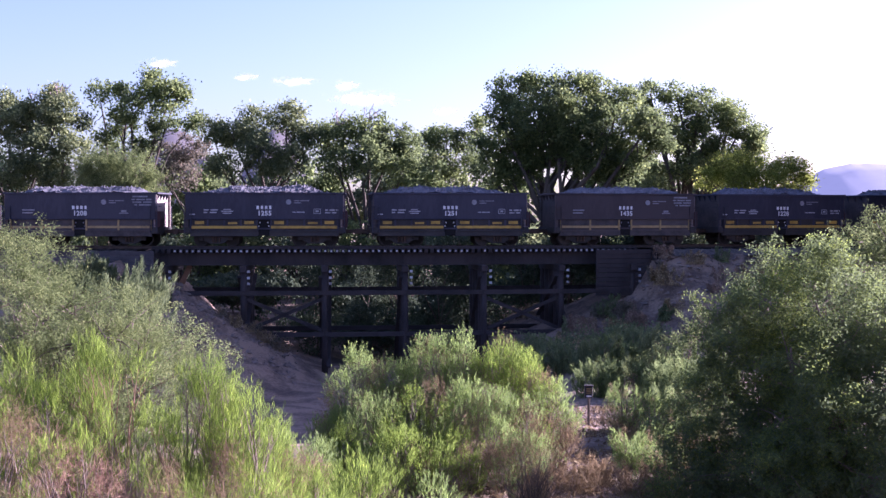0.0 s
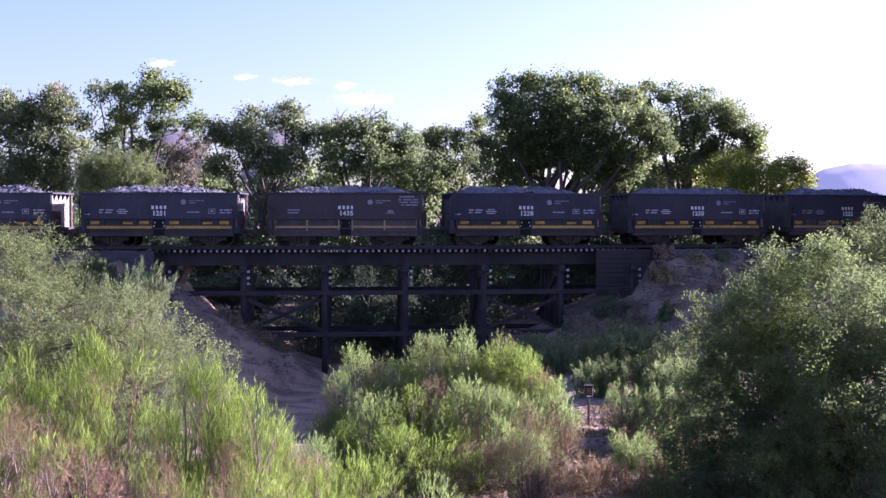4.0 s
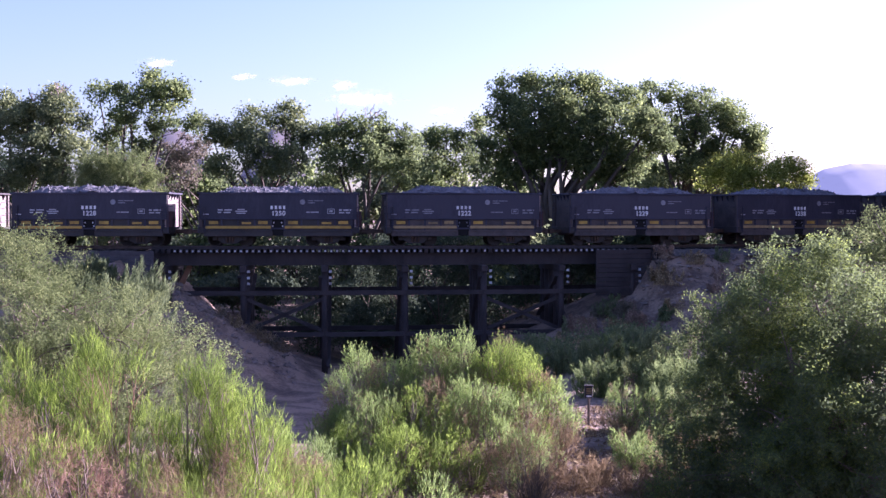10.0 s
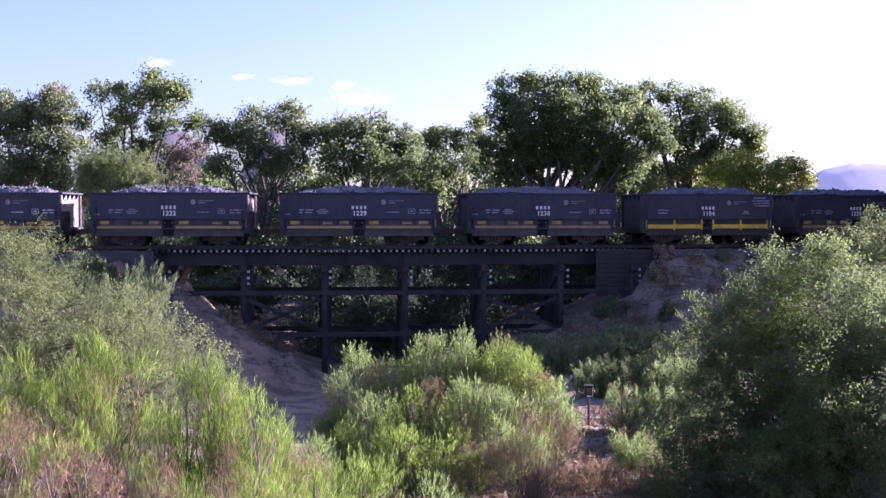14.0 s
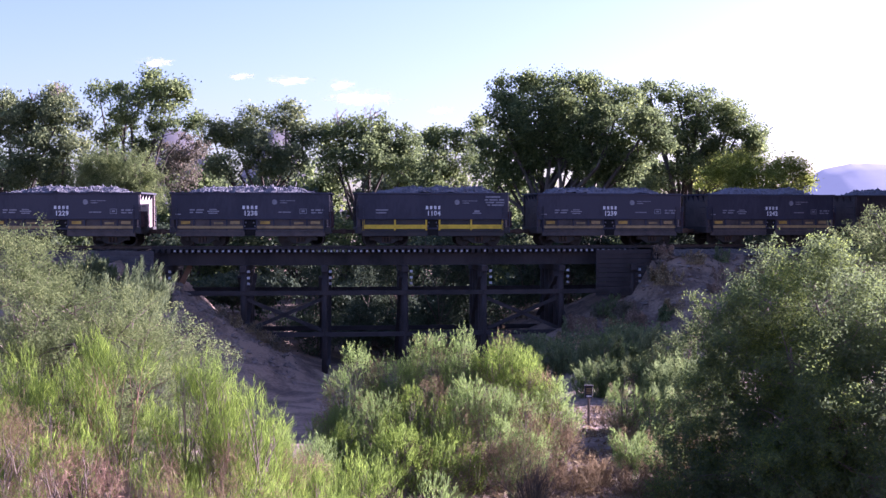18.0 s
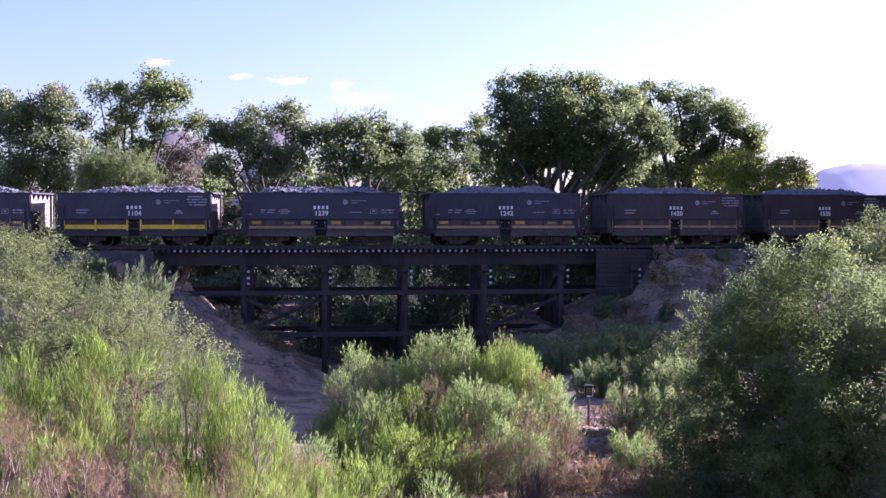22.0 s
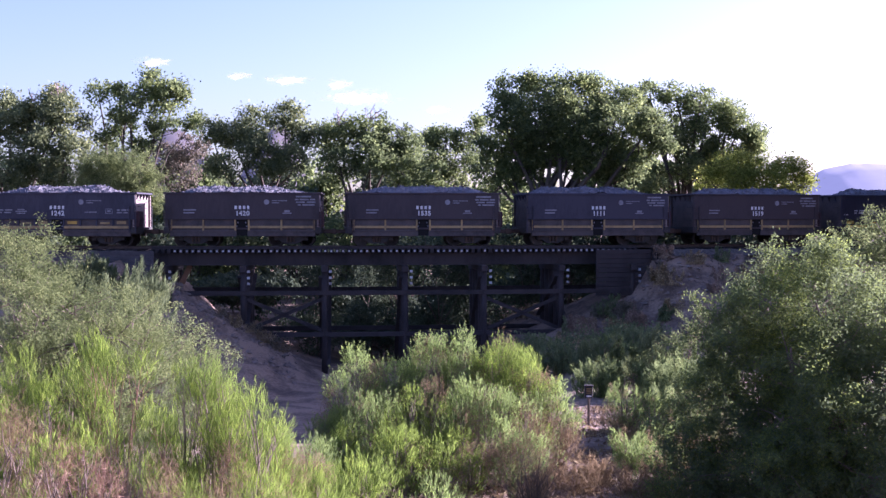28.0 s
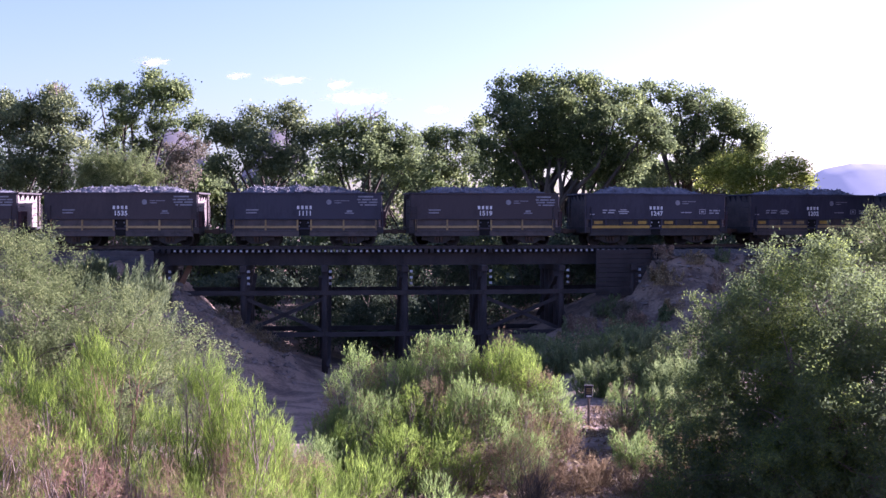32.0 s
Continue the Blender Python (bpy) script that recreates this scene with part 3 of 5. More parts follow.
def mesquite(base, blobs, seed, material, label, density=1.0, leaf=0.074, trunk=0.14, drop=0.35, category="tree", name="mesquite_tree", spray=0.3, fine=0.26, per=88, core=0.35):
    """A thorn tree: crooked dark limbs, long thin drooping sprays of narrow leaflets, bare twigs that stick out."""
    rng = np.random.default_rng(seed)
    x, y = base
    z = floor_at(x, y)
    root = tagged(new(name), label, category)
    root.location = (x, y, z)
    local = [(b[0] - x, b[1] - y, b[2] - z, b[3]) for b in blobs]
    s = Shape()
    boughs(s, rng, (0, 0, 0), local, trunk, 0.22, 7)
    part("trunk", s.mesh("trunk", M_TWIG, True), root)
    area = sum(b[3] ** 2 for b in blobs)
    n = int(area / spray ** 2 * 9.0 * density)
    lobes = lobed(rng, local, 7, 0.26, 0.48, 0.88)
    c, r = np.array([b[:3] for b in lobes]), np.array([b[3] for b in lobes])
    share = r ** 2 * np.where(np.arange(len(r)) % 8 == 0, core, 1.0)
    i = rng.choice(len(c), n, p=share / share.sum())
    d = unit(rng.normal(size=(n, 3)) + (0, 0, 0.45))
    k = 1 - 0.5 * rng.uniform(0, 1, (n, 1)) ** 1.3 + np.abs(rng.normal(size=(n, 1))) * 0.16
    p = c[i] + d * k * r[i][:, None] * (1, 1, 0.88)
    way = unit(d + rng.normal(size=(n, 3)) * 0.7 + (0, 0, 0.15))
    j = np.repeat(np.arange(n), per)
    t = rng.uniform(-0.5, 1.0, (len(j), 1))
    q = p[j] + way[j] * t * spray * 1.6 - np.array((0, 0, 1)) * drop * spray * (t + 0.5) ** 2 + rng.normal(size=(len(j), 3)) * spray * 0.22
    part("crown", quads("crown", leaves(rng, q, leaf, leaf * fine, unit(way[j] + (0, 0, -0.5)), 0.25), material), root)
    return root


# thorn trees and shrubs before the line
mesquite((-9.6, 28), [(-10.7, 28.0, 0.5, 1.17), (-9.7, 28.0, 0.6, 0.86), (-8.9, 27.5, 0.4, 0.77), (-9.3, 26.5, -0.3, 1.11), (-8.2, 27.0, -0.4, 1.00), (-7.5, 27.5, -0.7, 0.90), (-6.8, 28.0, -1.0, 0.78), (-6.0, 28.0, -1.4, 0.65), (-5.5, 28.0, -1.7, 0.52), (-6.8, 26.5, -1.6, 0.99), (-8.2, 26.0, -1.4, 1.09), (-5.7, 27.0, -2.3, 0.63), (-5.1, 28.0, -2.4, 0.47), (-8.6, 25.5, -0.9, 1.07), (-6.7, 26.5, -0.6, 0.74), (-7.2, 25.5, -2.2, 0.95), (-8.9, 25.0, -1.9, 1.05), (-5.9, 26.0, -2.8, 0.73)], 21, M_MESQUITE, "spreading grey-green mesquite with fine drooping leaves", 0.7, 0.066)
LEFT = bpy.data.objects["mesquite_tree"]
rng = np.random.default_rng(26)
for k in range(13):
    end = np.array((rng.uniform(-9.6, -5.4), rng.uniform(24.6, 26.2), 0.0))
    end[2] = -0.2 - 0.45 * (end[0] + 9.0) + rng.uniform(-0.9, 0.2)
    start = np.array((-9.3 + rng.normal() * 0.5, 27.0, -2.4 + rng.normal() * 0.4))
    pts = [start + (end - start) * t + rng.normal(size=3) * 0.14 * (0 < t < 1) + (0, 0, 0.5 * math.sin(math.pi * t)) - np.array(LEFT.location) for t in (0, 0.3, 0.55, 0.8, 1.0)]
    s = Shape().tube(pts, [0.05, 0.036, 0.026, 0.016, 0.006], 5)
    for t in (2, 3):
        for _ in range(2):
            tip = pts[t] + unit(rng.normal(size=3) + (0.4, -0.5, 0.3)) * rng.uniform(0.4, 0.8)
            s.tube([pts[t], (pts[t] + tip) / 2 + rng.normal(size=3) * 0.05, tip], [0.014, 0.010, 0.004], 4)
    part("branch", s.mesh("branch", M_BARK, True), LEFT, label="crooked dark branch")
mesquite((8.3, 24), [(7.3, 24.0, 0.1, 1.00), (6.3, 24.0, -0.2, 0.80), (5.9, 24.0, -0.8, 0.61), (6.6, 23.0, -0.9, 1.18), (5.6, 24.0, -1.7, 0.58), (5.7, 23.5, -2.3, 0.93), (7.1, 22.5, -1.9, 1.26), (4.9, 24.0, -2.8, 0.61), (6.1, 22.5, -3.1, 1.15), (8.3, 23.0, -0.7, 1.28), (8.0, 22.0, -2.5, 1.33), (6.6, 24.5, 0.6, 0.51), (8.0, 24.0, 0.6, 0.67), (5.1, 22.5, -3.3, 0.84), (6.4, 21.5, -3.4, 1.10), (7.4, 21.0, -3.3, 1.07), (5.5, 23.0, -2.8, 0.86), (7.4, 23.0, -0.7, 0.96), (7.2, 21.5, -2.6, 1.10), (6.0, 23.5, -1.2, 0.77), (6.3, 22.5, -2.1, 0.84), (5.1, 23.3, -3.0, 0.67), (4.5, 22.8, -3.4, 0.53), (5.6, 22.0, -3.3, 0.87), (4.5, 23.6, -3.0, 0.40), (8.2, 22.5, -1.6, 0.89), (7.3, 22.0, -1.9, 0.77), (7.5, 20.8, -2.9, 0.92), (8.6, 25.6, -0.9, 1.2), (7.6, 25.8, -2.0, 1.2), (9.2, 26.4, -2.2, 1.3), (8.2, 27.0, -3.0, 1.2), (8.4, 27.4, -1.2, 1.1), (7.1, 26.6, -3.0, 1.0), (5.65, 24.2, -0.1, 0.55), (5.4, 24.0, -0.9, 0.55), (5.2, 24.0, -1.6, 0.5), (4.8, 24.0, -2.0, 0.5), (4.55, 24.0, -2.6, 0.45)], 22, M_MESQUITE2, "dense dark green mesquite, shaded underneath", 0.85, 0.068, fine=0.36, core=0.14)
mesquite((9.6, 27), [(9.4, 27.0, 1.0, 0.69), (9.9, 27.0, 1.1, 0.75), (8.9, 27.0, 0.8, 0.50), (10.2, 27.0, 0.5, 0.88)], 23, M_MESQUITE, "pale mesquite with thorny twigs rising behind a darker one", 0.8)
# an unseen tree, added beyond the right edge to darken its neighbour's lower side
mesquite((14.4, 26.8), [(14.2, 26.5, -3.0, 1.5), (13.8, 27.5, -1.8, 1.6), (14.6, 25.6, -1.6, 1.5), (14.5, 27.2, -0.2, 1.5), (14.0, 26.0, 0.9, 1.3), (15.2, 28.0, 0.4, 1.3), (14.2, 24.2, -2.2, 1.5), (14.5, 24.0, -0.6, 1.3), (14.0, 23.0, -2.8, 1.4), (14.0, 23.0, -1.2, 1.4), (14.2, 22.0, -2.4, 1.4)], 25, M_MESQUITE2, "unseen mesquite added to shade the one beside it", 0.6, 0.3, fine=0.6, per=40, core=1.0)
mesquite((8.0, 42), [(7.7, 42.0, -3.3, 0.75), (8.6, 42.0, -2.9, 0.78), (7.0, 41.0, -3.7, 0.62), (6.3, 42.0, -3.8, 0.48), (8.1, 41.0, -3.7, 0.70), (9.3, 43.0, -2.3, 0.80)], 24, M_MESQUITE, "rounded green thorn bush on the bank of the wash", 0.5, 0.10, 0.08)

def broom(name, x, y, wide, high, material, seed, label, lobes=18, spikes=60, per=18, lobe=0.40, spike=0.28, blade=0.075, width=0.009, dry=0.15, dry_material=None, group="", low=0.28, loose=0.13, fan=0.34, twig=None, thick=1.0):
    """A broom shrub: bare stems that fork from the root, each ending in a rounded plume of upright spikelets; the plumes stand apart, with shade between."""
    rng = np.random.default_rng(seed)
    z = floor_at(x, y)
    root = tagged(new(name), label, "shrub", group)
    root.location = (x, y, z)
    if high > 1.2:
        SHRUBS.append(root)
    th, az = np.arccos(1 - rng.uniform(0, 1, lobes) * 1.12), rng.uniform(0, 2 * math.pi) + np.arange(lobes) * 2.39996 + rng.normal(size=lobes) * 0.25
    size = lobe * rng.uniform(0.65, 1.25, lobes)
    d = np.stack([np.sin(th) * np.cos(az), np.sin(th) * np.sin(az), np.cos(th)], 1)
    reach = rng.uniform(0.80, 1.03, (lobes, 1))
    c = d * reach * (wide / 2, wide / 2, high * (1 - low)) + (0, 0, high * low) - d * size[:, None] * (0.6, 0.6, 0.9)
    c[:, 2] = np.maximum(c[:, 2], 0.15)
    s = Shape()
    for k in range(lobes):
        foot, e = np.array((c[k, 0] * 0.12, c[k, 1] * 0.12, -0.1)), c[k] + (0, 0, size[k] * 0.5)
        m = e * (0.5, 0.5, 0.45) + rng.normal(size=3) * 0.07 * high
        s.tube([foot, m, c[k] * 0.6 + m * 0.4 + rng.normal(size=3) * 0.03, e], [0.022 * thick, 0.016 * thick, 0.011 * thick, 0.003], 5, False)
        for _ in range(7):
            u = rng.uniform(0.2, 1.0)
            st = m + (c[k] - m) * u
            en = c[k] + unit(rng.normal(size=3) + (0, 0, 0.5)) * size[k] * rng.uniform(0.6, 1.0)
            s.tube([st, (st + en) / 2 + rng.normal(size=3) * 0.03, en], [0.008 * thick, 0.006 * thick, 0.002], 3, False)
    part("stem", s.mesh("stem", twig or M_TWIG), root, kind="stuff")
    dead = rng.uniform(size=lobes) < dry * (1.9 - 1.5 * c[:, 2] / high)
    for mask, mt, nm in ((~dead, material, "foliage"), (dead, dry_material or M_DRYBLOOM, "dry_bloom")):
        if not mask.any():
            continue
        cc, rr, dd = c[mask], size[mask], d[mask]
        i = np.repeat(np.arange(len(cc)), (spikes * (rr / lobe) ** 2).astype(int) + 8)
        e = unit(rng.normal(size=(len(i), 3)) + (0, 0, 0.55))
        p = cc[i] + e * (rr[i] * rng.uniform(0.25, 1.0, len(i)) ** 0.5)[:, None] * (0.85, 0.85, 1.1)
        way = unit(e * fan + dd[i] * (0.22, 0.22, 0.0) + rng.normal(size=(len(i), 3)) * loose + (0, 0, 0.85))
        long = spike * rng.uniform(0.6, 1.3, len(i))
        n = per if nm == "foliage" else max(5, per * 2 // 3)
        j = np.repeat(np.arange(len(i)), n)
        t = rng.uniform(-0.25, 1, (len(j), 1))
        q = p[j] + way[j] * t * long[j][:, None] * 0.8 + rng.normal(size=(len(j), 3)) * spike * 0.10 * (1.1 - 0.8 * t)
        q[:, 2] = np.maximum(q[:, 2], 0.02)
        part(nm, quads(nm, leaves(rng, q, blade, width, way[j], 0.70 if nm == "foliage" else 0.5), mt), root, kind="stuff")
    return root


BROOM_BIG, BROOM_LOW = "large grey-green desert broom with pinkish dry blooms", "bright yellow-green desert broom with feathery shoots"
for i, (x, y, w, h, dr, mt) in enumerate(((-1.95, 27.6, 1.8, 3.2, 0.25, M_BROOM2), (-1.1, 28.0, 2.0, 2.95, 0.12, M_BROOM2), (-0.3, 28.2, 2.0, 3.0, 0.15, M_BROOM2), (0.35, 28.2, 1.6, 3.35, 0.2, M_BROOM2), (1.35, 28.2, 2.0, 3.25, 0.15, M_BROOM),
                                          (2.0, 27.8, 1.6, 2.95, 0.3, M_BROOM), (2.5, 27.5, 1.5, 2.6, 0.4, M_BROOM2), (-2.45, 26.9, 1.3, 1.9, 0.2, M_BROOM2), (-1.6, 26.2, 1.9, 2.2, 0.15, M_BROOM2), (-0.5, 26.0, 2.2, 2.5, 0.08, M_BROOM), (0.7, 26.0, 2.2, 2.4, 0.12, M_BROOM2), (1.7, 26.3, 1.7, 2.1, 0.35, M_BROOM2), (0.1, 24.8, 1.8, 1.5, 0.2, M_BROOM), (-1.3, 24.9, 1.5, 1.3, 0.25, M_BROOM2), (1.5, 24.6, 1.6, 1.5, 0.5, M_BROOM2), (-0.9, 24.2, 1.5, 1.7, 0.1, M_BROOM), (-2.2, 25.4, 1.4, 1.6, 0.15, M_BROOM))):
    broom("desert_broom", x, y, w, h, mt, 30 + 17 * i, BROOM_BIG, lobes=int(7 * w * h ** 0.5), spikes=48, dry=dr, dry_material=M_BROWNBROOM, group="brooms by the path")
broom("desert_broom", -2.6, 21.2, 1.8, 2.5, M_BROOM2, 133, "sparse grey-green desert broom with reddish tips", lobes=18, spikes=40, dry=0.3, dry_material=M_DRYBROOM, group="brooms by the path")
broom("desert_broom", -1.9, 19.4, 1.5, 1.9, M_BROOM, 134, "low bright green desert broom", lobes=16, spikes=50, dry=0.15, group="brooms by the path")
broom("desert_broom", -3.1, 19.6, 1.7, 2.5, M_PALEGREEN, 135, "sparse pale grey-green desert broom", lobes=16, spikes=36, dry=0.2, group="brooms by the path")
broom("desert_broom", -1.2, 17.5, 1.9, 2.15, M_BROOM, 33, "low bright green desert broom", lobes=20, spikes=42, dry=0.06, blade=0.10, width=0.008, group="brooms by the path")
broom("desert_broom", -0.15, 18.0, 1.5, 1.75, M_BROOM2, 34, "low grey-green desert broom", lobes=16, spikes=40, dry=0.06, blade=0.10, width=0.008, group="brooms by the path")
feather_bush("dry_broom", 1.75, 23.5, 1.7, 1.35, M_BROWNBROOM, 35, "dried-out reddish-brown broom with bare fine whips", count=3600, blade=0.10, width=0.005, stems=90, twig=M_BARK, thick=0.4, tuft=0.15, per=40, inner=1.2, up=0.45)
for i, (x, y, w, h, dr) in enumerate(((-4.5, 12.8, 1.5, 2.7, 0.12), (-4.05, 13.3, 1.2, 2.85, 0.1), (-3.55, 13.0, 1.4, 3.05, 0.08), (-2.75, 13.6, 1.4, 2.85, 0.08), (-2.1, 13.4, 1.3, 2.4, 0.1), (-1.55, 14.2, 1.1, 1.85, 0.1),
                                      (-3.3, 10.6, 1.3, 1.45, 0.6), (-2.35, 11.0, 1.3, 1.35, 0.6), (-1.6, 12.2, 1.1, 1.2, 0.45), (-4.1, 11.2, 1.2, 1.9, 0.45), (-1.0, 15.5, 1.0, 1.25, 0.1), (-2.2, 15.5, 1.3, 2.45, 0.1), (-1.75, 16.6, 1.3, 2.1, 0.1), (-2.75, 14.8, 1.2, 2.6, 0.1))):
    broom("desert_broom", x, y, w, h, M_BROOM, 40 + i, BROOM_LOW, lobes=int(13 * w * h ** 0.5), lobe=0.23, spike=0.27, spikes=38, per=19, blade=0.09, width=0.0046, fan=0.24, dry=dr, dry_material=(M_DRYBROOM, M_BROWNBROOM)[i % 2], group="brooms by the road", low=0.22, loose=0.16, twig=(M_TWIG, M_TWIG, M_DRYBROOM)[i % 3], thick=0.8)

# bare brown twigs among the brooms
for i, (x, y, w, h) in enumerate(((-3.0, 11.9, 1.4, 1.6), (-2.2, 12.2, 1.4, 1.35), (-3.9, 12.0, 1.2, 1.8), (-1.65, 13.1, 1.1, 1.1), (-2.7, 10.2, 1.3, 1.1), (-1.6, 11.2, 1.1, 0.9), (-3.5, 12.4, 1.3, 2.1))):
    feather_bush("dry_broom", x, y, w, h, M_BROWNBROOM, 145 + i, "bare brown twigs of a dying broom", count=2600, blade=0.07, width=0.004, stems=70, twig=(M_TWIG, M_BARK)[i % 2], thick=0.42, tuft=0.14, per=40, inner=1.0, up=0.4, splay=0.4, group="dead brooms")

for i, (x, y, w, h) in enumerate(((-6.7, 25.0, 2.2, 1.7), (-5.2, 24.2, 2.0, 1.4), (-7.9, 24.0, 2.0, 1.6))):
    broom("desert_broom", x, y, w, h, (M_PALEGREEN, M_BROOM2)[i % 2], 180 + i, "low grey-green broom under a mesquite", lobes=14, spikes=34, dry=0.35, dry_material=M_BROWNBROOM, group="brooms under the mesquite")

# shrubs on the banks and by the path
for i, (x, y, w, h) in enumerate(((-18.7, 64.6, 3.0, 1.55), (-16.6, 64.8, 2.8, 1.45), (-15.4, 64.6, 1.6, 1.3), (-20.6, 64.4, 2.4, 1.2))):
    feather_bush("tamarisk_bush", x, y, w, h, M_TAMARISK, 60 + i, "soft green tamarisk bush on the embankment", count=9000, blade=0.36, width=0.035, tuft=0.3, up=0.72, group="embankment bushes")
feather_bush("tamarisk_bush", -9.5, 36.0, 3.4, 5.3, M_TAMARISK, 160, "soft grey-green tamarisk with upright plumes", count=24000, blade=0.26, width=0.02, tuft=0.26, up=0.68, dome=0.35)
feather_bush("tamarisk_bush", -11.9, 36.5, 2.8, 5.0, M_TAMARISK, 161, "soft grey-green tamarisk with upright plumes", count=18000, blade=0.26, width=0.02, tuft=0.26, up=0.68, dome=0.35)
feather_bush("tamarisk_bush", 6.95, 33.6, 2.7, 2.35, M_PALEGREEN, 162, "pale lit tamarisk beside the path", count=20000, blade=0.2, width=0.016, tuft=0.22, up=0.5, dome=0.5, per=60, inner=2.2)
feather_bush("tamarisk_bush", 6.1, 33.8, 1.6, 1.7, M_PALEGREEN, 163, "pale lit tamarisk beside the path", count=11000, blade=0.2, width=0.016, tuft=0.22, up=0.5, dome=0.5, per=60, inner=2.2)
feather_bush("rabbitbrush", 6.2, 31.6, 1.7, 1.7, M_PALEGREEN, 164, "pale straw-tipped rabbitbrush beside the path", count=9000, blade=0.2, width=0.014, tuft=0.2, up=0.6, per=60, dry=0.3, dry_material=M_STRAW, inner=2.2)
mesquite((-22.5, 80), [(-22.7, 80.0, 4.4, 1.19), (-21.2, 80.0, 4.7, 1.27), (-19.9, 80.0, 4.4, 1.12), (-21.9, 80.0, 3.1, 1.64), (-20.1, 80.0, 3.0, 1.49), (-23.2, 80.0, 3.7, 0.89), (-21.4, 80.0, 1.1, 1.64)], 62, M_MESQUITE, "tall feathery tamarisk behind the railway", 1.0, 0.30, 0.12, -0.25, "shrub", "tamarisk_bush", 0.5, 0.09, core=0.6)
feather_bush("rabbitbrush", 6.9, 48, 2.2, 1.35, M_PALEGREEN, 63, "pale grey-green rabbitbrush by the wash", count=8000, blade=0.3, width=0.035)
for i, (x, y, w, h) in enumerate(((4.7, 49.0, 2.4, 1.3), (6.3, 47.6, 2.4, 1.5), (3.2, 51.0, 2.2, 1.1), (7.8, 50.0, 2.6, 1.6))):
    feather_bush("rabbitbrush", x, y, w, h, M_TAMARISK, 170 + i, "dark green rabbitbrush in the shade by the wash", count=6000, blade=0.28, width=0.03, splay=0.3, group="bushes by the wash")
feather_bush("rabbitbrush", 5.4, 41.5, 1.8, 1.3, M_PALEGREEN, 176, "pale grey-green rabbitbrush by the wash", count=6000, blade=0.24, width=0.022, splay=0.25)
feather_bush("rabbitbrush", 7.9, 41, 2.6, 1.35, M_PALEGREEN, 64, "pale grey-green rabbitbrush by the wash", count=12000, blade=0.3, width=0.03, dry=0.1, dry_material=M_STRAW)
feather_bush("rabbitbrush", 8.6, 39.5, 1.9, 1.5, M_TAMARISK, 65, "soft green rabbitbrush by the wash", count=9000, blade=0.3, width=0.03)
for i, (x, y, w, h) in enumerate(((4.8, 31.6, 1.3, 1.7), (5.35, 30.6, 1.1, 1.3), (4.5, 28.6, 1.0, 1.0), (5.0, 27.2, 1.2, 1.1))):
    feather_bush("desert_broom", x, y, w, h, M_BROOM2, 66 + i, "sparse upright yellow-green broom beside the path", count=4200, blade=0.16, width=0.011, tuft=0.17, per=50, dry=0.35, dry_material=M_STRAW, dome=0.35, inner=1.2, splay=0.25)
for i in range(26):
    rng = np.random.default_rng(300 + i)
    x, y = rng.uniform(1.6, 7.4), rng.uniform(21.5, 33)
    if 3.0 < x < 4.4 and y > 28:
        continue
    feather_bush("dry_grass", x, y, rng.uniform(0.5, 1.1), rng.uniform(0.25, 0.55), M_STRAW if y > 27 and i % 3 else M_BROWNBROOM, 320 + i, "tuft of dry straw-coloured grass on sand", "grass", 0.26, int(rng.uniform(600, 1300)), 0.014, 0.55, M_DRYTWIG, "dry grass tufts", stems=8)


def trail_marker(x, y):
    root = tagged(new("trail_marker"), "dark trail marker box on a thin brown post", "sign")
    root.location = (x, y, floor_at(x, y))
    part("post", soften(Shape().box(-0.035, 0.035, -0.035, 0.035, -0.3, 0.82).mesh("post", M_TWIG), 0.006), root)
    part("box", soften(Shape().box(-0.115, 0.115, -0.06, 0.06, 0.80, 1.13).mesh("box", M_BLACK), 0.01), root)
    part("lid", soften(Shape().box(-0.13, 0.13, -0.08, 0.08, 1.13, 1.17).mesh("lid", M_DUSTY), 0.01), root)
    for z in (0.93, 0.975, 1.02, 1.065):
        part("notice_bar", Shape().box(-0.075, 0.075, -0.066, -0.06, z, z + 0.022).mesh("notice_bar", M_OCHRE), root, label="dull yellow line of writing")
    part("strip", Shape().box(-0.07, 0.07, -0.066, -0.06, 0.83, 0.88).mesh("strip", M_WHITE), root, label="white strip")


trail_marker(4.21, 35.0)

# leaf litter and twigs on the sand
def litter(name, x0, x1, y0, y1, n, seed, material, label, size=0.12):
    rng = np.random.default_rng(seed)
    x, y = rng.uniform(x0, x1, n), rng.uniform(y0, y1, n)
    keep = rough(x, y, 1.1, 2.0) + rng.normal(size=n) * 0.4 > 0.0
    x, y = x[keep], y[keep]
    c = np.stack([x, y, land(x, y) + 0.03], 1)
    tagged(new(name, quads(name, leaves(rng, c, size, size * 0.3, np.array((0.0, 0.0, 0.15)), 0.3), material)), label, "litter", kind="stuff")


litter("leaf_litter", -1.5, 10.0, 19.5, 38.0, 42000, 71, M_LITTER, "brown leaf litter and dry twigs on sand")
litter("leaf_litter", -7.0, 0.5, 8.0, 20.0, 26000, 73, M_LITTER, "brown leaf litter and dry twigs under the brooms", 0.10)
litter("dry_stubble", 1.0, 9.0, 20.0, 38.0, 9000, 72, M_STRAW, "straw-coloured stubble on the sandy path", 0.2)

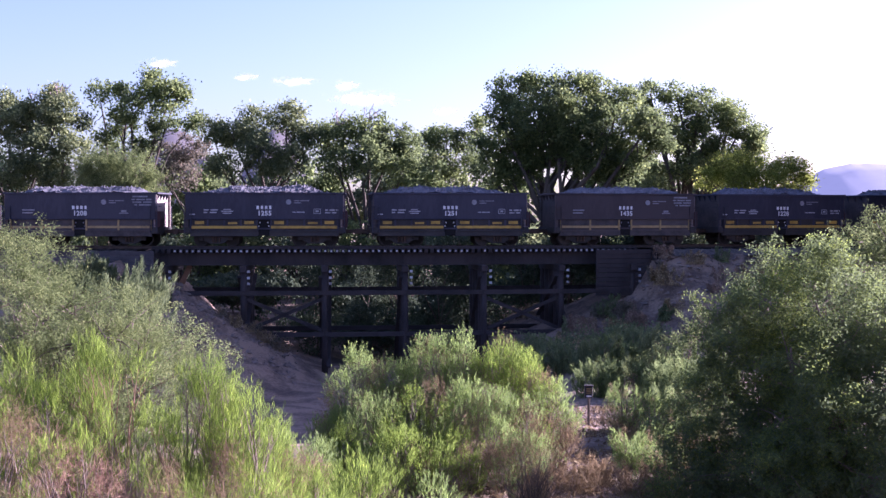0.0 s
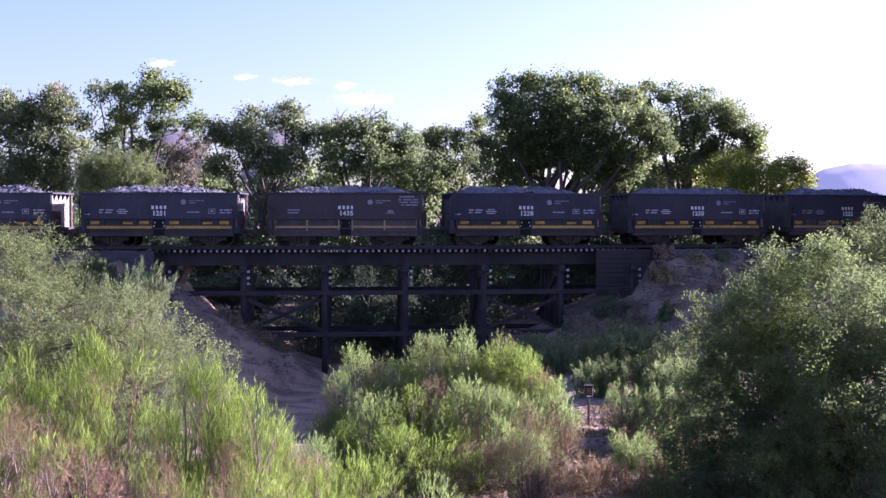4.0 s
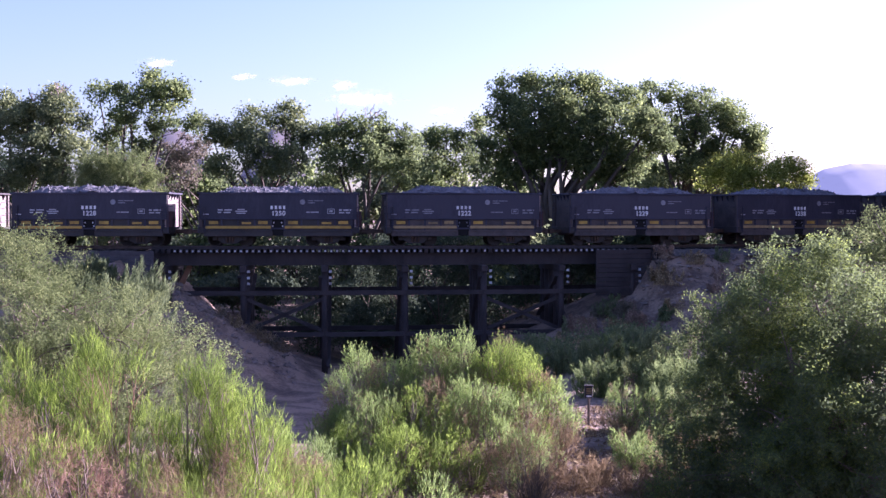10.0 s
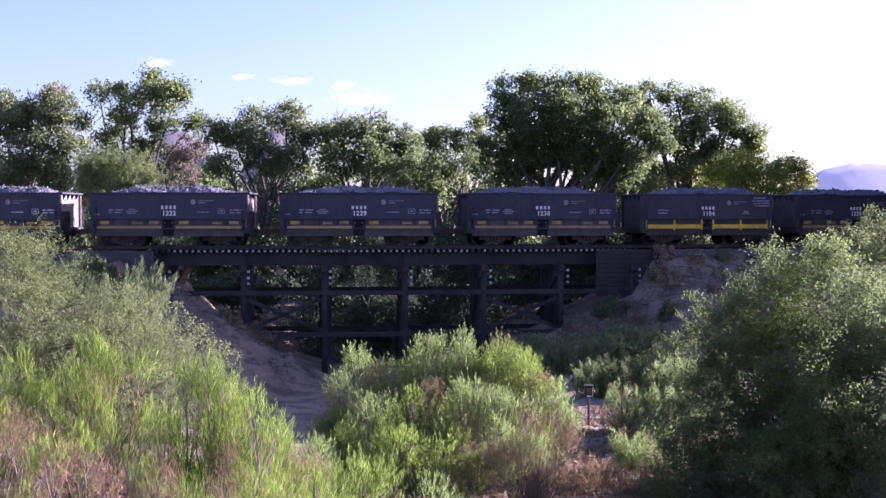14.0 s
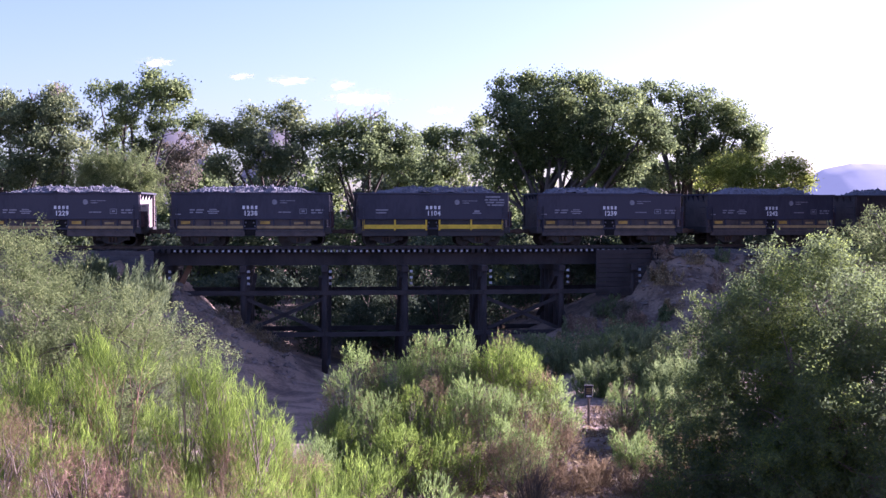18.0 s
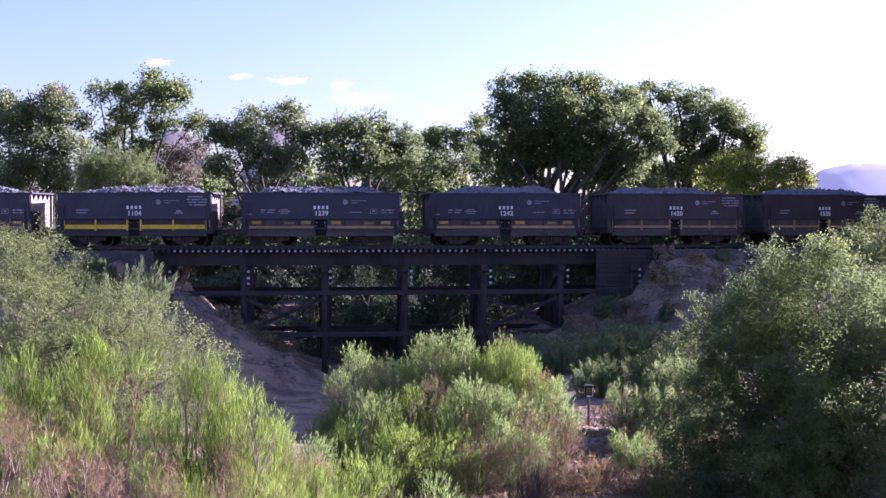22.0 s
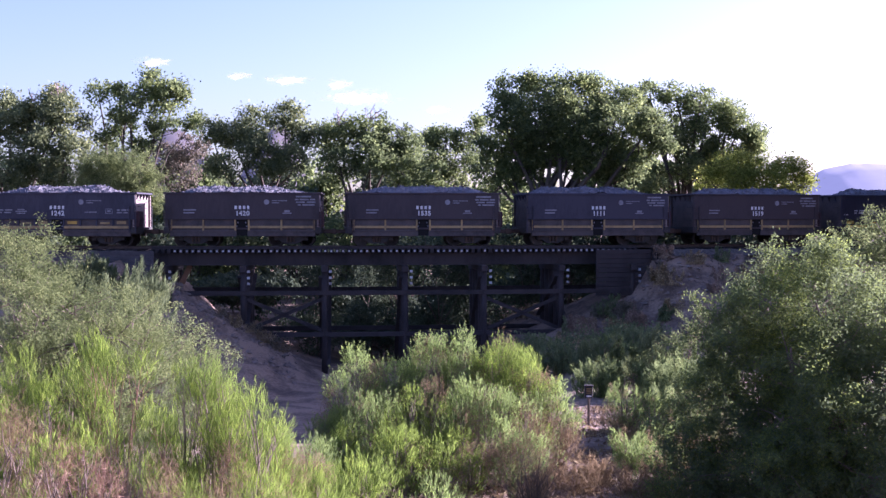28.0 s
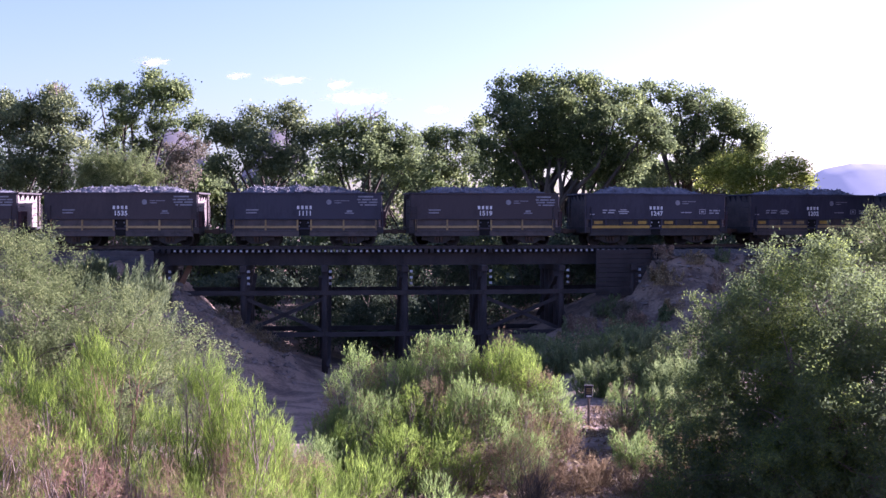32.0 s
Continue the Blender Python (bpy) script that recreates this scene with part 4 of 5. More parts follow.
def rubble(n, seed):
    """Loose stones on the two banks."""
    rng = np.random.default_rng(seed)
    s = Shape()
    for i in range(n):
        q, lat = (rng.uniform(-16.5, -8.0), rng.uniform(0.5, 9)) if i % 3 == 0 else (rng.uniform(7.0, 24.0), rng.uniform(2.6, 12))
        x, y, _ = on_line(q, lat)
        r = 0.03 + 0.20 * rng.uniform() ** 4
        k = len(s.v)
        for d in ((1, 0, 0), (0, 1, 0), (-1, 0, 0), (0, -1, 0), (0, 0, 1), (0, 0, -1)):
            s.v.append((x + (d[0] + rng.normal() * 0.2) * r, y + (d[1] + rng.normal() * 0.2) * r, floor_at(x, y) + (d[2] * 0.7 + rng.normal() * 0.15) * r))
        s.f += [(k, k + 1, k + 4), (k + 1, k + 2, k + 4), (k + 2, k + 3, k + 4), (k + 3, k, k + 4), (k + 1, k, k + 5), (k + 2, k + 1, k + 5), (k + 3, k + 2, k + 5), (k, k + 3, k + 5)]
    tagged(new("rubble", s.mesh("rubble", M_ROCK)), "loose brown stones on the sandy banks", "stones", kind="stuff")


rubble(4200, 77)

# bushes under and behind the trestle
# a reddish bush is put in for the sunlit patch of bank behind
feather_bush("dry_bush", -3.7, 83.5, 2.4, 1.5, M_DRYBLOOM, 75, "reddish bush standing in for a sunlit patch of bank", count=5000, blade=0.3, width=0.05, per=60)
for i in range(9):
    rng = np.random.default_rng(900 + i)
    x, y = -7.5 + 2.5 * i + rng.uniform(-0.5, 0.5), rng.uniform(77.0, 79.0)
    z = floor_at(x, y)
    bl = [(x + rng.normal() * 0.8, y + rng.normal() * 0.4, z + rng.uniform(1.0, 1.0 - z), rng.uniform(0.9, 1.25)) for _ in range(9)]
    tree("willow", (x, y), bl, 0.15, M_UNDER, 0.45, "slender green willow close behind the trestle", 0.08, 920 + i, M_TWIG, "willows", "tree", 0.4, 0)
for i, (x, y, t) in enumerate(((-5.4, 75.4, 3.4), (-3.8, 76.4, 3.0), (-8.6, 76.8, 2.6))):
    rng = np.random.default_rng(970 + i)
    z = floor_at(x, y)
    bl = [(x + rng.normal() * 0.8, y + rng.normal() * 0.4, z + rng.uniform(0.5, t), rng.uniform(0.7, 1.0)) for _ in range(8)]
    tree("willow", (x, y), bl, 0.15, M_UNDER, 0.6, "slender green willow close behind the trestle", 0.07, 980 + i, M_TWIG, "willows", "tree", 0.4, 0)
for i, (x, y, t) in enumerate(((6.4, 99, 5.0), (12.6, 100, 5.0), (9.5, 103, 4.2), (-1.5, 100, 5.0), (16.5, 99, 4.5))):
    rng = np.random.default_rng(940 + i)
    z = floor_at(x, y)
    bl = [(x + rng.normal() * 1.2, y + rng.normal() * 0.5, z + rng.uniform(1.0, t - z), rng.uniform(1.3, 1.8)) for _ in range(9)]
    tree("sapling", (x, y), bl, 0.3, M_COTTON, 0.5, "leafy sapling in the thicket behind the line", 0.1, 950 + i, M_BARK, "thicket", "tree", 0.45)
for i in range(15):
    rng = np.random.default_rng(860 + i)
    x, y = -33 + 3.8 * i + rng.uniform(-1, 1), rng.uniform(94, 99)
    z = floor_at(x, y)
    bl = [(x + rng.normal() * 1.4, y + rng.normal() * 0.6, z + rng.uniform(0.8, 4.2), rng.uniform(1.2, 1.7)) for _ in range(7)]
    tree("brush", (x, y), bl, 0.34, M_UNDER, 0.4, "dark green brush in the shade of the trees", 0.07, 880 + i, M_TWIG, "underbrush", "bush", 0.45)
BRUSH = "dark green brush growing in the wash"
for i in range(26):
    rng = np.random.default_rng(500 + i)
    x, y = -26 + 2.2 * i + rng.uniform(-0.8, 0.8), rng.uniform(78.5, 86)
    z = floor_at(x, y)
    hgt = rng.uniform(2.8, 5.0)
    bl = [(x + rng.normal() * 1.1, y + rng.normal() * 0.6, z + hgt * rng.uniform(0.35, 0.75), rng.uniform(0.9, 1.5)) for _ in range(6)]
    tree("brush", (x, y), bl, 0.31, M_UNDER, 0.35, BRUSH, 0.07, 520 + i, M_TWIG, "underbrush", "bush", 0.4)
for i in range(21):
    rng = np.random.default_rng(540 + i)
    x, y = -46 + 3.5 * i + rng.uniform(-0.9, 0.9), rng.uniform(87, 93)
    z = floor_at(x, y)
    hgt = rng.uniform(6.0, 8.6)
    bl = [(x + rng.normal() * 1.4, y + rng.normal() * 0.8, z + hgt * rng.uniform(0.25, 0.85), rng.uniform(1.2, 1.9)) for _ in range(9)]
    tree("sapling", (x, y), bl, 0.31, (M_COTTON2, M_UNDER, M_COTTON)[i % 3], 0.30, "leafy sapling in the thicket behind the line", 0.12, 560 + i, M_BARK, "thicket", "tree", 0.42)
for i in range(21):
    rng = np.random.default_rng(600 + i)
    x, y = -66 + 4.6 * i + rng.uniform(-1, 1), rng.uniform(108, 120)
    if 7 < x < 13.5:
        continue
    z = floor_at(x, y)
    bl = [(x + rng.normal() * 1.9, y + rng.normal() * 1.2, z + rng.uniform(2.0, 10.5), rng.uniform(1.7, 2.6)) for _ in range(12)]
    tree("cottonwood_tree", (x, y), bl, 0.46, (M_COTTON, M_COTTON2, M_UNDER)[i % 3], 0.42, "cottonwood in the woods beyond the line", 0.22, 620 + i, M_BARK, "riverside trees", "tree", 0.55)

# dry brush on the shaded slope of the fill, and at its foot
for i in range(80):
    rng = np.random.default_rng(700 + i)
    q, lat = rng.uniform(4, 26), rng.uniform(2.6, 10)
    x, y, _ = on_line(q, lat)
    feather_bush("bank_scrub", x, y, rng.uniform(0.7, 1.8), rng.uniform(0.35, 0.95), (M_GREYLEAF, M_STRAW, M_TAMARISK, M_DRYBLOOM)[i % 4], 1720 + i, "low dry grey scrub on the railway bank", "shrub", 0.26, int(rng.uniform(500, 1100)), 0.04, 0.4, M_TWIG, "bank scrub", stems=8, per=60)
for i in range(12):
    rng = np.random.default_rng(810 + i)
    x, y, _ = on_line(rng.uniform(-12.5, -8.6), rng.uniform(2.4, 4.6))
    feather_bush("bank_scrub", x, y, rng.uniform(0.5, 1.1), rng.uniform(0.2, 0.45), (M_STRAW, M_GREYLEAF, M_BROWNBROOM)[i % 3], 1830 + i, "low dry grass on the spill of sand", "shrub", 0.2, int(rng.uniform(250, 500)), 0.025, 0.4, M_TWIG, "bank scrub", stems=6, per=40)
for i in range(4):
    rng = np.random.default_rng(780 + i)
    x, y = 5.5 + 1.7 * i + rng.uniform(-0.4, 0.4), rng.uniform(55, 60)
    z = floor_at(x, y)
    bl = [(x + rng.normal() * 0.7, y + rng.normal() * 0.4, z + rng.uniform(0.3, 0.9), rng.uniform(0.5, 0.8)) for _ in range(5)]
    tree("willow_bush", (x, y), bl, 0.14, M_TAMARISK, 0.4, "dark green willow bush at the foot of the bank", 0.05, 790 + i, M_TWIG, "bank bushes", "bush", 0.3)


# ---- trestle ----
def trestle():
    root = tagged(new("trestle_bridge"), "dark creosoted timber railway trestle over a dry wash", "bridge")
    root.matrix_basis = Matrix.Identity(4)
    cap = soften(Shape().box(-0.18, 0.18, -2.2, 2.2, -1.44, -1.09).mesh("cap", M_TIMBER), 0.02)
    tie = soften(Shape().box(-0.105, 0.105, -1.5, 1.5, -0.38, -0.17).mesh("tie", M_TIMBER), 0.012)
    plate = soften(Shape().box(-0.055, 0.055, -1.515, -1.5, -0.325, -0.22).mesh("plate", M_PLATE), 0.004)
    bents = [-15.6, -11.25, -6.73, -2.21, 2.31, 6.83, 11.2]
    rng = np.random.default_rng(8)
    for s in bents:
        m = line_pose(s)
        bent = part("pile_bent", cap, root, m)
        for i, lat in enumerate((-1.75, -0.9, 0.0, 0.9, 1.75)):
            x, y, _ = on_line(s, lat)
            foot = floor_at(x, y) - 0.5 + 0.0
            sh = Shape().tube([(0, -lat * 1.0 - 0.10 * lat * k, -1.4 - k * (-1.4 - foot)) for k in (0, 0.5, 1)], [0.19, 0.18, 0.17], 10)
            part("post", sh.mesh("post", M_TIMBER, True), bent)
        low = floor_at(*on_line(s, 1.5)[:2])
        if low < -4:
            for sg in (-1, 1):
                sh = Shape().beam((0.22 * sg, 1.9 * sg, -1.7), (0.22 * sg, -2.2 * sg, low + 0.4), 0.09, 0.24, (1, 0, 0))
                part("sway_brace", sh.mesh("sway_brace", M_TIMBER), bent)
        for z in (-1.40, -1.75, -2.08):
            part("end_plate", soften(Shape().box(0.24, 0.40, -2.21, -2.2, z - 0.07, z + 0.07).mesh("end_plate", M_PLATE), 0.003), bent, label="pale metal plate")
    # stringers, girts and long braces between the bents
    for a, b in zip([-16.9] + bents, bents + [12.3]):
        for lat in (-1.0, -0.75, 0.75, 1.0):
            pa, pb = on_line(a, lat), on_line(b, lat)
            part("stringer", Shape().beam((pa[0], pa[1], -0.74), (pb[0], pb[1], -0.74), 0.22, 0.70).mesh("stringer", M_TIMBER), root)
    for a, b in zip(bents[:-1], bents[1:]):
        for z, w in ((-2.62, 0.26), (-4.95, 0.26)):
            for lat in (1.95, -1.95):
                pa, pb = on_line(a, lat), on_line(b, lat)
                if min(floor_at(*pa[:2]), floor_at(*pb[:2])) < z - 0.3:
                    part("girt", Shape().beam((pa[0], pa[1], z), (pb[0], pb[1], z), 0.12, w).mesh("girt", M_TIMBER), root)
    for a, b in ((-11.25, -6.73), (2.31, 6.83)):
        for z0, z1 in ((-2.9, -4.8), (-4.8, -2.9)):
            pa, pb = on_line(a, 1.8), on_line(b, 1.8)
            part("long_brace", Shape().beam((pa[0], pa[1], z0), (pb[0], pb[1], z1), 0.10, 0.2).mesh("long_brace", M_TIMBER), root)
    # the sunlight on this brace is put into its bright reddish colour
    pa, pb = on_line(-15.3, -0.6), on_line(-14.7, -0.6)
    part("stub_brace", Shape().beam((pa[0], pa[1], -2.4), (pb[0], pb[1], -1.15), 0.1, 0.3).mesh("stub_brace", M_TIMBER_SUNLIT), root, label="board coloured bright reddish as if sunlit")
    n = 0
    s = -16.5
    while s < 11.7:
        t = part("tie", tie, root, line_pose(s))
        if s > -15.45 and n not in (46, 47, 54, 55, 57) and s < 11.1:
            part("plate", plate, t, label="pale galvanised end plate")
        s += 0.338
        n += 1
    # guard timbers along the tie ends, and the planked end walls
    for lat in (-1.2, 1.2):
        for a in np.arange(-16.5, 11.5, 2.35):
            pa, pb = on_line(a, lat), on_line(min(a + 2.35, 11.8), lat)
            part("guard_timber", Shape().beam((pa[0], pa[1], -0.09), (pb[0], pb[1], -0.09), 0.18, 0.15).mesh("guard_timber", M_TIMBER), root)
    for s0, sg, planks in ((-17.0, -1, 8), (12.45, 1, 8)):
        for i in range(planks):
            z = -0.62 - 0.27 * i
            part("plank", soften(Shape().box(-0.06, 0.06, -2.6 - 0.02 * (i % 3), 2.6, z, z + 0.25).mesh("plank", M_TIMBER), 0.012), root, line_pose(s0))
    walls = [(q, q + 2.4, 2.85, M_WALL, 7) for q in np.arange(-28.0, -16.1, 2.4)] + [(8.95, 12.35, 1.9, M_TIMBER, 10)]
    for s0, s1, lat, mt, rows in walls:
        for i in range(rows):
            z = -0.36 - 0.27 * i
            pa, pb = on_line(s0, lat), on_line(s1, lat)
            part("plank", Shape().beam((pa[0], pa[1], z), (pb[0], pb[1], z), 0.1, 0.25).mesh("plank", mt), root)


def track():
    root = tagged(new("railway_track"), "single railway track on timber crossties", "track", kind="structure")
    for lat in (-0.72, 0.72):
        s = Shape()
        prof = ((-0.07, -0.17), (0.07, -0.17), (0.07, -0.155), (0.012, -0.13), (0.012, -0.045), (0.036, -0.03), (0.036, 0.0), (-0.036, 0.0), (-0.036, -0.03), (-0.012, -0.045), (-0.012, -0.13), (-0.07, -0.155))
        steps = np.arange(-60, 75, 1.5)
        for q in steps:
            for w, z in prof:
                x, y, _ = on_line(q, lat + w)
                s.v.append((x, y, z))
        n = len(prof)
        for i in range(len(steps) - 1):
            for j in range(n):
                s.f.append((i * n + j, i * n + (j + 1) % n, i * n + n + (j + 1) % n, i * n + n + j))
        part("rail", s.mesh("rail", M_RAIL), root, label="rusty steel rail")
    rng = np.random.default_rng(17)
    for a, b in ((-75, -17.15), (12.6, 90)):
        s = Shape()
        steps, prof = np.arange(a, b, 0.3), ((2.75, -0.62), (2.45, -0.48), (1.95, -0.26), (1.2, -0.24), (0, -0.25), (-1.2, -0.24), (-1.95, -0.26), (-2.45, -0.48), (-2.75, -0.62))
        for q in steps:
            for w, z in prof:
                x, y, _ = on_line(q, w + rng.normal() * 0.05)
                s.v.append((x, y, z + rng.normal() * 0.022))
        n = len(prof)
        s.f = [(i * n + j, i * n + n + j, i * n + n + j + 1, i * n + j + 1) for i in range(len(steps) - 1) for j in range(n - 1)]
        tagged(new("ballast", s.mesh("ballast", M_BALLAST)), "grey crushed-stone ballast under the track", "ballast", kind="structure")
    tie = soften(Shape().box(-0.11, 0.11, -1.3, 1.3, -0.36, -0.17).mesh("crosstie", M_TIMBER), 0.012)
    for a, b in ((-58, -17.2), (12.8, 72)):
        for q in np.arange(a, b, 0.52):
            part("crosstie", tie, root, line_pose(q))


trestle()
track()


# ---- ore cars ----
def wheelset():
    s = Shape()
    for y in (-0.72, 0.72):
        sg = 1 if y > 0 else -1
        s.tube([(0, y - 0.07 * sg, 0), (0, y - 0.035 * sg, 0), (0, y - 0.035 * sg, 0), (0, y + 0.07 * sg, 0), (0, y + 0.07 * sg, 0), (0, y + 0.03 * sg, 0)], [0.45, 0.45, 0.42, 0.415, 0.36, 0.16], 20)
    s.tube([(0, -0.95, 0), (0, 0.95, 0)], [0.085, 0.085], 10)
    return s.mesh("wheelset", M_WHEEL)


SIDE = ((-0.95, 0.32), (-0.95, 0.60), (-0.62, 0.60), (-0.36, 0.77), (0.36, 0.77), (0.62, 0.60), (0.95, 0.60), (0.95, 0.32), (0.66, 0.32), (0.34, 0.14), (-0.34, 0.14), (-0.66, 0.32))


def side_frame():
    s = Shape()
    n = len(SIDE)
    s.v = [(x, y, z) for y in (-0.08, 0.08) for x, z in SIDE]
    s.f = [tuple(range(n)), tuple(range(2 * n - 1, n - 1, -1))] + [(i, n + i, n + (i + 1) % n, (i + 1) % n) for i in range(n)]
    return soften(s.mesh("side_frame", M_BLACK), 0.012)


BOGIE = soften(Shape().box(-0.22, 0.22, -0.9, 0.9, 0.48, 0.66).mesh("bogie", M_BLACK), 0.012)
SIDE_FRAME = side_frame()
SPRING = Shape().tube([(0, 0, 0.24), (0, 0, 0.52)], [0.07, 0.07], 8).mesh("spring", M_RAIL)
AXLE_BOX = soften(Shape().box(-0.13, 0.13, -0.06, 0.06, 0.33, 0.55).mesh("axle_box", M_WHEEL), 0.015)
WHEELSET = wheelset()


def bar_row(s, x, z, widths, h, y):
    for w, gap in widths:
        s.box(x, x + w, y, y + 0.012, z, z + h)
        x += w + gap


def car_template(kind):
    """An ore car: steel tub, ribbed lower side with a stripe, sills, bogies with wheelsets, couplers, ladders."""
    L = 9.05 if kind in ("yellow", "faded") else 8.85
    paint = M_BROWN if kind == "brown" else M_NAVY
    h = L / 2
    root = new("ore_car")
    top, mid, low = 3.02, 1.56, 0.86
    tub = part("body", soften(Shape().box(-h + 0.3, h - 0.3, -1.43, 1.43, 0.95, 1.05).mesh("body", paint), 0.015), root)
    for sg in (-1, 1):
        part("side_sheet", soften(Shape().box(-h + 0.12, h - 0.12, *sorted((1.5 * sg, 1.43 * sg)), mid, top).mesh("side_sheet", paint), 0.015), tub)
        part("lower_sheet", soften(Shape().box(-h + 0.3, h - 0.3, *sorted((1.40 * sg, 1.30 * sg)), low, mid).mesh("lower_sheet", paint), 0.015), tub)
    for sg in (-1, 1):
        part("top_rail", soften(Shape().box(-h + 0.1, h - 0.1, *sorted((1.54 * sg, 1.40 * sg)), top - 0.09, top + 0.02).mesh("top_rail", paint), 0.02), tub)
        part("side_ledge", soften(Shape().box(-h + 0.1, h - 0.1, *sorted((1.53 * sg, 1.38 * sg)), mid - 0.05, mid + 0.02).mesh("side_ledge", paint), 0.015), tub)
    dust = M_DUSTY if kind in ("faded", "brown", "ochre") else M_BLACK
    for ex in (-1, 1):
        e = Shape()
        e.box(*sorted(((h - 0.18) * ex, (h - 0.26) * ex)), -1.43, 1.43, 1.0, top - 0.02)
        end_paint = M_ENDWALL if ex > 0 else M_DUSTY
        w = part("end_wall", e.mesh("end_wall", end_paint), root, label="pale primed steel end wall" if ex > 0 else "")
        for y in (-1.38, 1.38):
            part("end_rib", soften(Shape().box(*sorted(((h - 0.06) * ex, (h - 0.18) * ex)), y - 0.05, y + 0.05, 1.05, top - 0.12).mesh("end_rib", end_paint), 0.01), w)
        part("end_rail", soften(Shape().box(*sorted(((h + 0.02) * ex, (h - 0.28) * ex)), -1.5, 1.5, top - 0.07, top + 0.03).mesh("end_rail", paint), 0.015), w)
        for y in (-0.9, -0.3, 0.3, 0.9):
            g = Shape()
            g.v = [((h - 0.18) * ex, y + k, top - 0.06) for k in (-0.03, 0.03)] + [((h - 0.18) * ex, y + k, top - 0.42) for k in (-0.03, 0.03)] + [((h + 0.0) * ex, y + k, top - 0.06) for k in (-0.03, 0.03)]
            g.f = [(0, 2, 4), (1, 5, 3), (0, 4, 5, 1), (2, 3, 5, 4), (0, 1, 3, 2)]
            part("bracket", g.mesh("bracket", paint), w)
        if ex > 0:
            part("brake_box", soften(Shape().box(h - 0.18, h + 0.12, -1.44, -0.62, 1.08, 1.98).mesh("brake_box", M_RUST), 0.03), w, label="dark red-brown brake box")
            wheel = Shape().tube([(h + 0.14, -0.98 + 0.24 * math.cos(k * math.pi / 8), 1.5 + 0.24 * math.sin(k * math.pi / 8)) for k in range(17)], [0.016] * 17, 5, False)
            part("brake_wheel", wheel.tube([(h + 0.10, -0.98, 1.5), (h + 0.18, -0.98, 1.5)], [0.04, 0.04], 8).mesh("brake_wheel", M_BLACK), w)
        part("end_sill", soften(Shape().box(*sorted(((h + 0.0) * ex, (h - 0.35) * ex)), -1.5, 1.5, 0.72, 1.08).mesh("end_sill", M_BLACK), 0.015), root)
        for y in (-1.05, 1.05):
            irons = Shape()
            for z in (1.45, 1.85, 2.25, 2.6):
                irons.tube([((h - 0.02) * ex, y - 0.22, z), ((h + 0.04) * ex, y - 0.2, z), ((h + 0.04) * ex, y + 0.2, z), ((h - 0.02) * ex, y + 0.22, z)], [0.018] * 4, 5)
            part("grab_iron", irons.mesh("grab_iron", M_BLACK), w)
        # corner ladder, with rungs, and a grab iron
        for sg in (-1, 1):
            lad = Shape()
            for x in (h - 0.42, h - 0.04):
                lad.box(*sorted(((x - 0.02) * ex, (x + 0.02) * ex)), *sorted((1.52 * sg, 1.57 * sg)), 0.75, 2.3)
            for i in range(5):
                z = 0.85 + 0.33 * i
                lad.box(*sorted(((h - 0.42) * ex, (h - 0.04) * ex)), *sorted((1.53 * sg, 1.56 * sg)), z, z + 0.03)
            part("ladder", lad.mesh("ladder", paint), root)
        c = Shape().box(*sorted(((h - 0.1) * ex, (h + 0.55) * ex)), -0.11, 0.11, 0.72, 0.94)
        c.box(*sorted(((h + 0.5) * ex, (h + 0.74) * ex)), -0.17, 0.14, 0.68, 0.98)
        part("coupler", soften(c.mesh("coupler", M_RAIL), 0.02), root)
        part("brake_hose", Shape().tube([((h + 0.0) * ex, 0.35, 0.75), ((h + 0.25) * ex, 0.33, 0.5), ((h + 0.55) * ex, 0.3, 0.42)], [0.03, 0.03, 0.03], 6).mesh("brake_hose", M_BLACK, True), root)
    part("centre_sill", Shape().box(-h + 0.2, h - 0.2, -0.3, 0.3, 0.62, 0.97).mesh("centre_sill", M_BLACK), root)
    half = [(-h + 0.42, -0.42), (0.34, h - 0.42)]
    for sg in (-1, 1):
        for a, b in half:
            panel = part("lower_panel", soften(Shape().box(a, b, *sorted((1.30 * sg, 1.42 * sg)), 0.88, mid - 0.05).mesh("lower_panel", dust), 0.01), root)
            part("side_sill", soften(Shape().box(a - 0.08, b + 0.08, *sorted((1.32 * sg, 1.46 * sg)), 0.56, 0.84).mesh("side_sill", dust), 0.02), root)
            part("sill_flange", soften(Shape().box(a - 0.05, b + 0.05, *sorted((1.30 * sg, 1.50 * sg)), 0.83, 0.90).mesh("sill_flange", dust), 0.01), root)
            bays = 4 if kind in ("yellow", "faded") else 2
            for i in range(bays + 1):
                x = a + (b - a) * i / bays
                mt = M_BRIGHT if kind == "stripe" else (M_OCHRE if kind in ("brown", "ochre") else paint)
                part("side_post", soften(Shape().box(x - 0.05, x + 0.05, *sorted((1.36 * sg, 1.49 * sg)), 0.88, mid - 0.04).mesh("side_post", mt), 0.01), panel)
            if kind in ("yellow", "faded"):
                part("stripe_panel", soften(Shape().box(a, b, *sorted((1.37 * sg, 1.495 * sg)), 1.0, 1.16).mesh("stripe_panel", M_YELLOW if kind == "yellow" else M_OCHRE), 0.01), panel, label="yellow stripe")
                for i in range(bays):
                    x0, x1 = a + (b - a) * i / bays + 0.08, a + (b - a) * (i + 1) / bays - 0.08
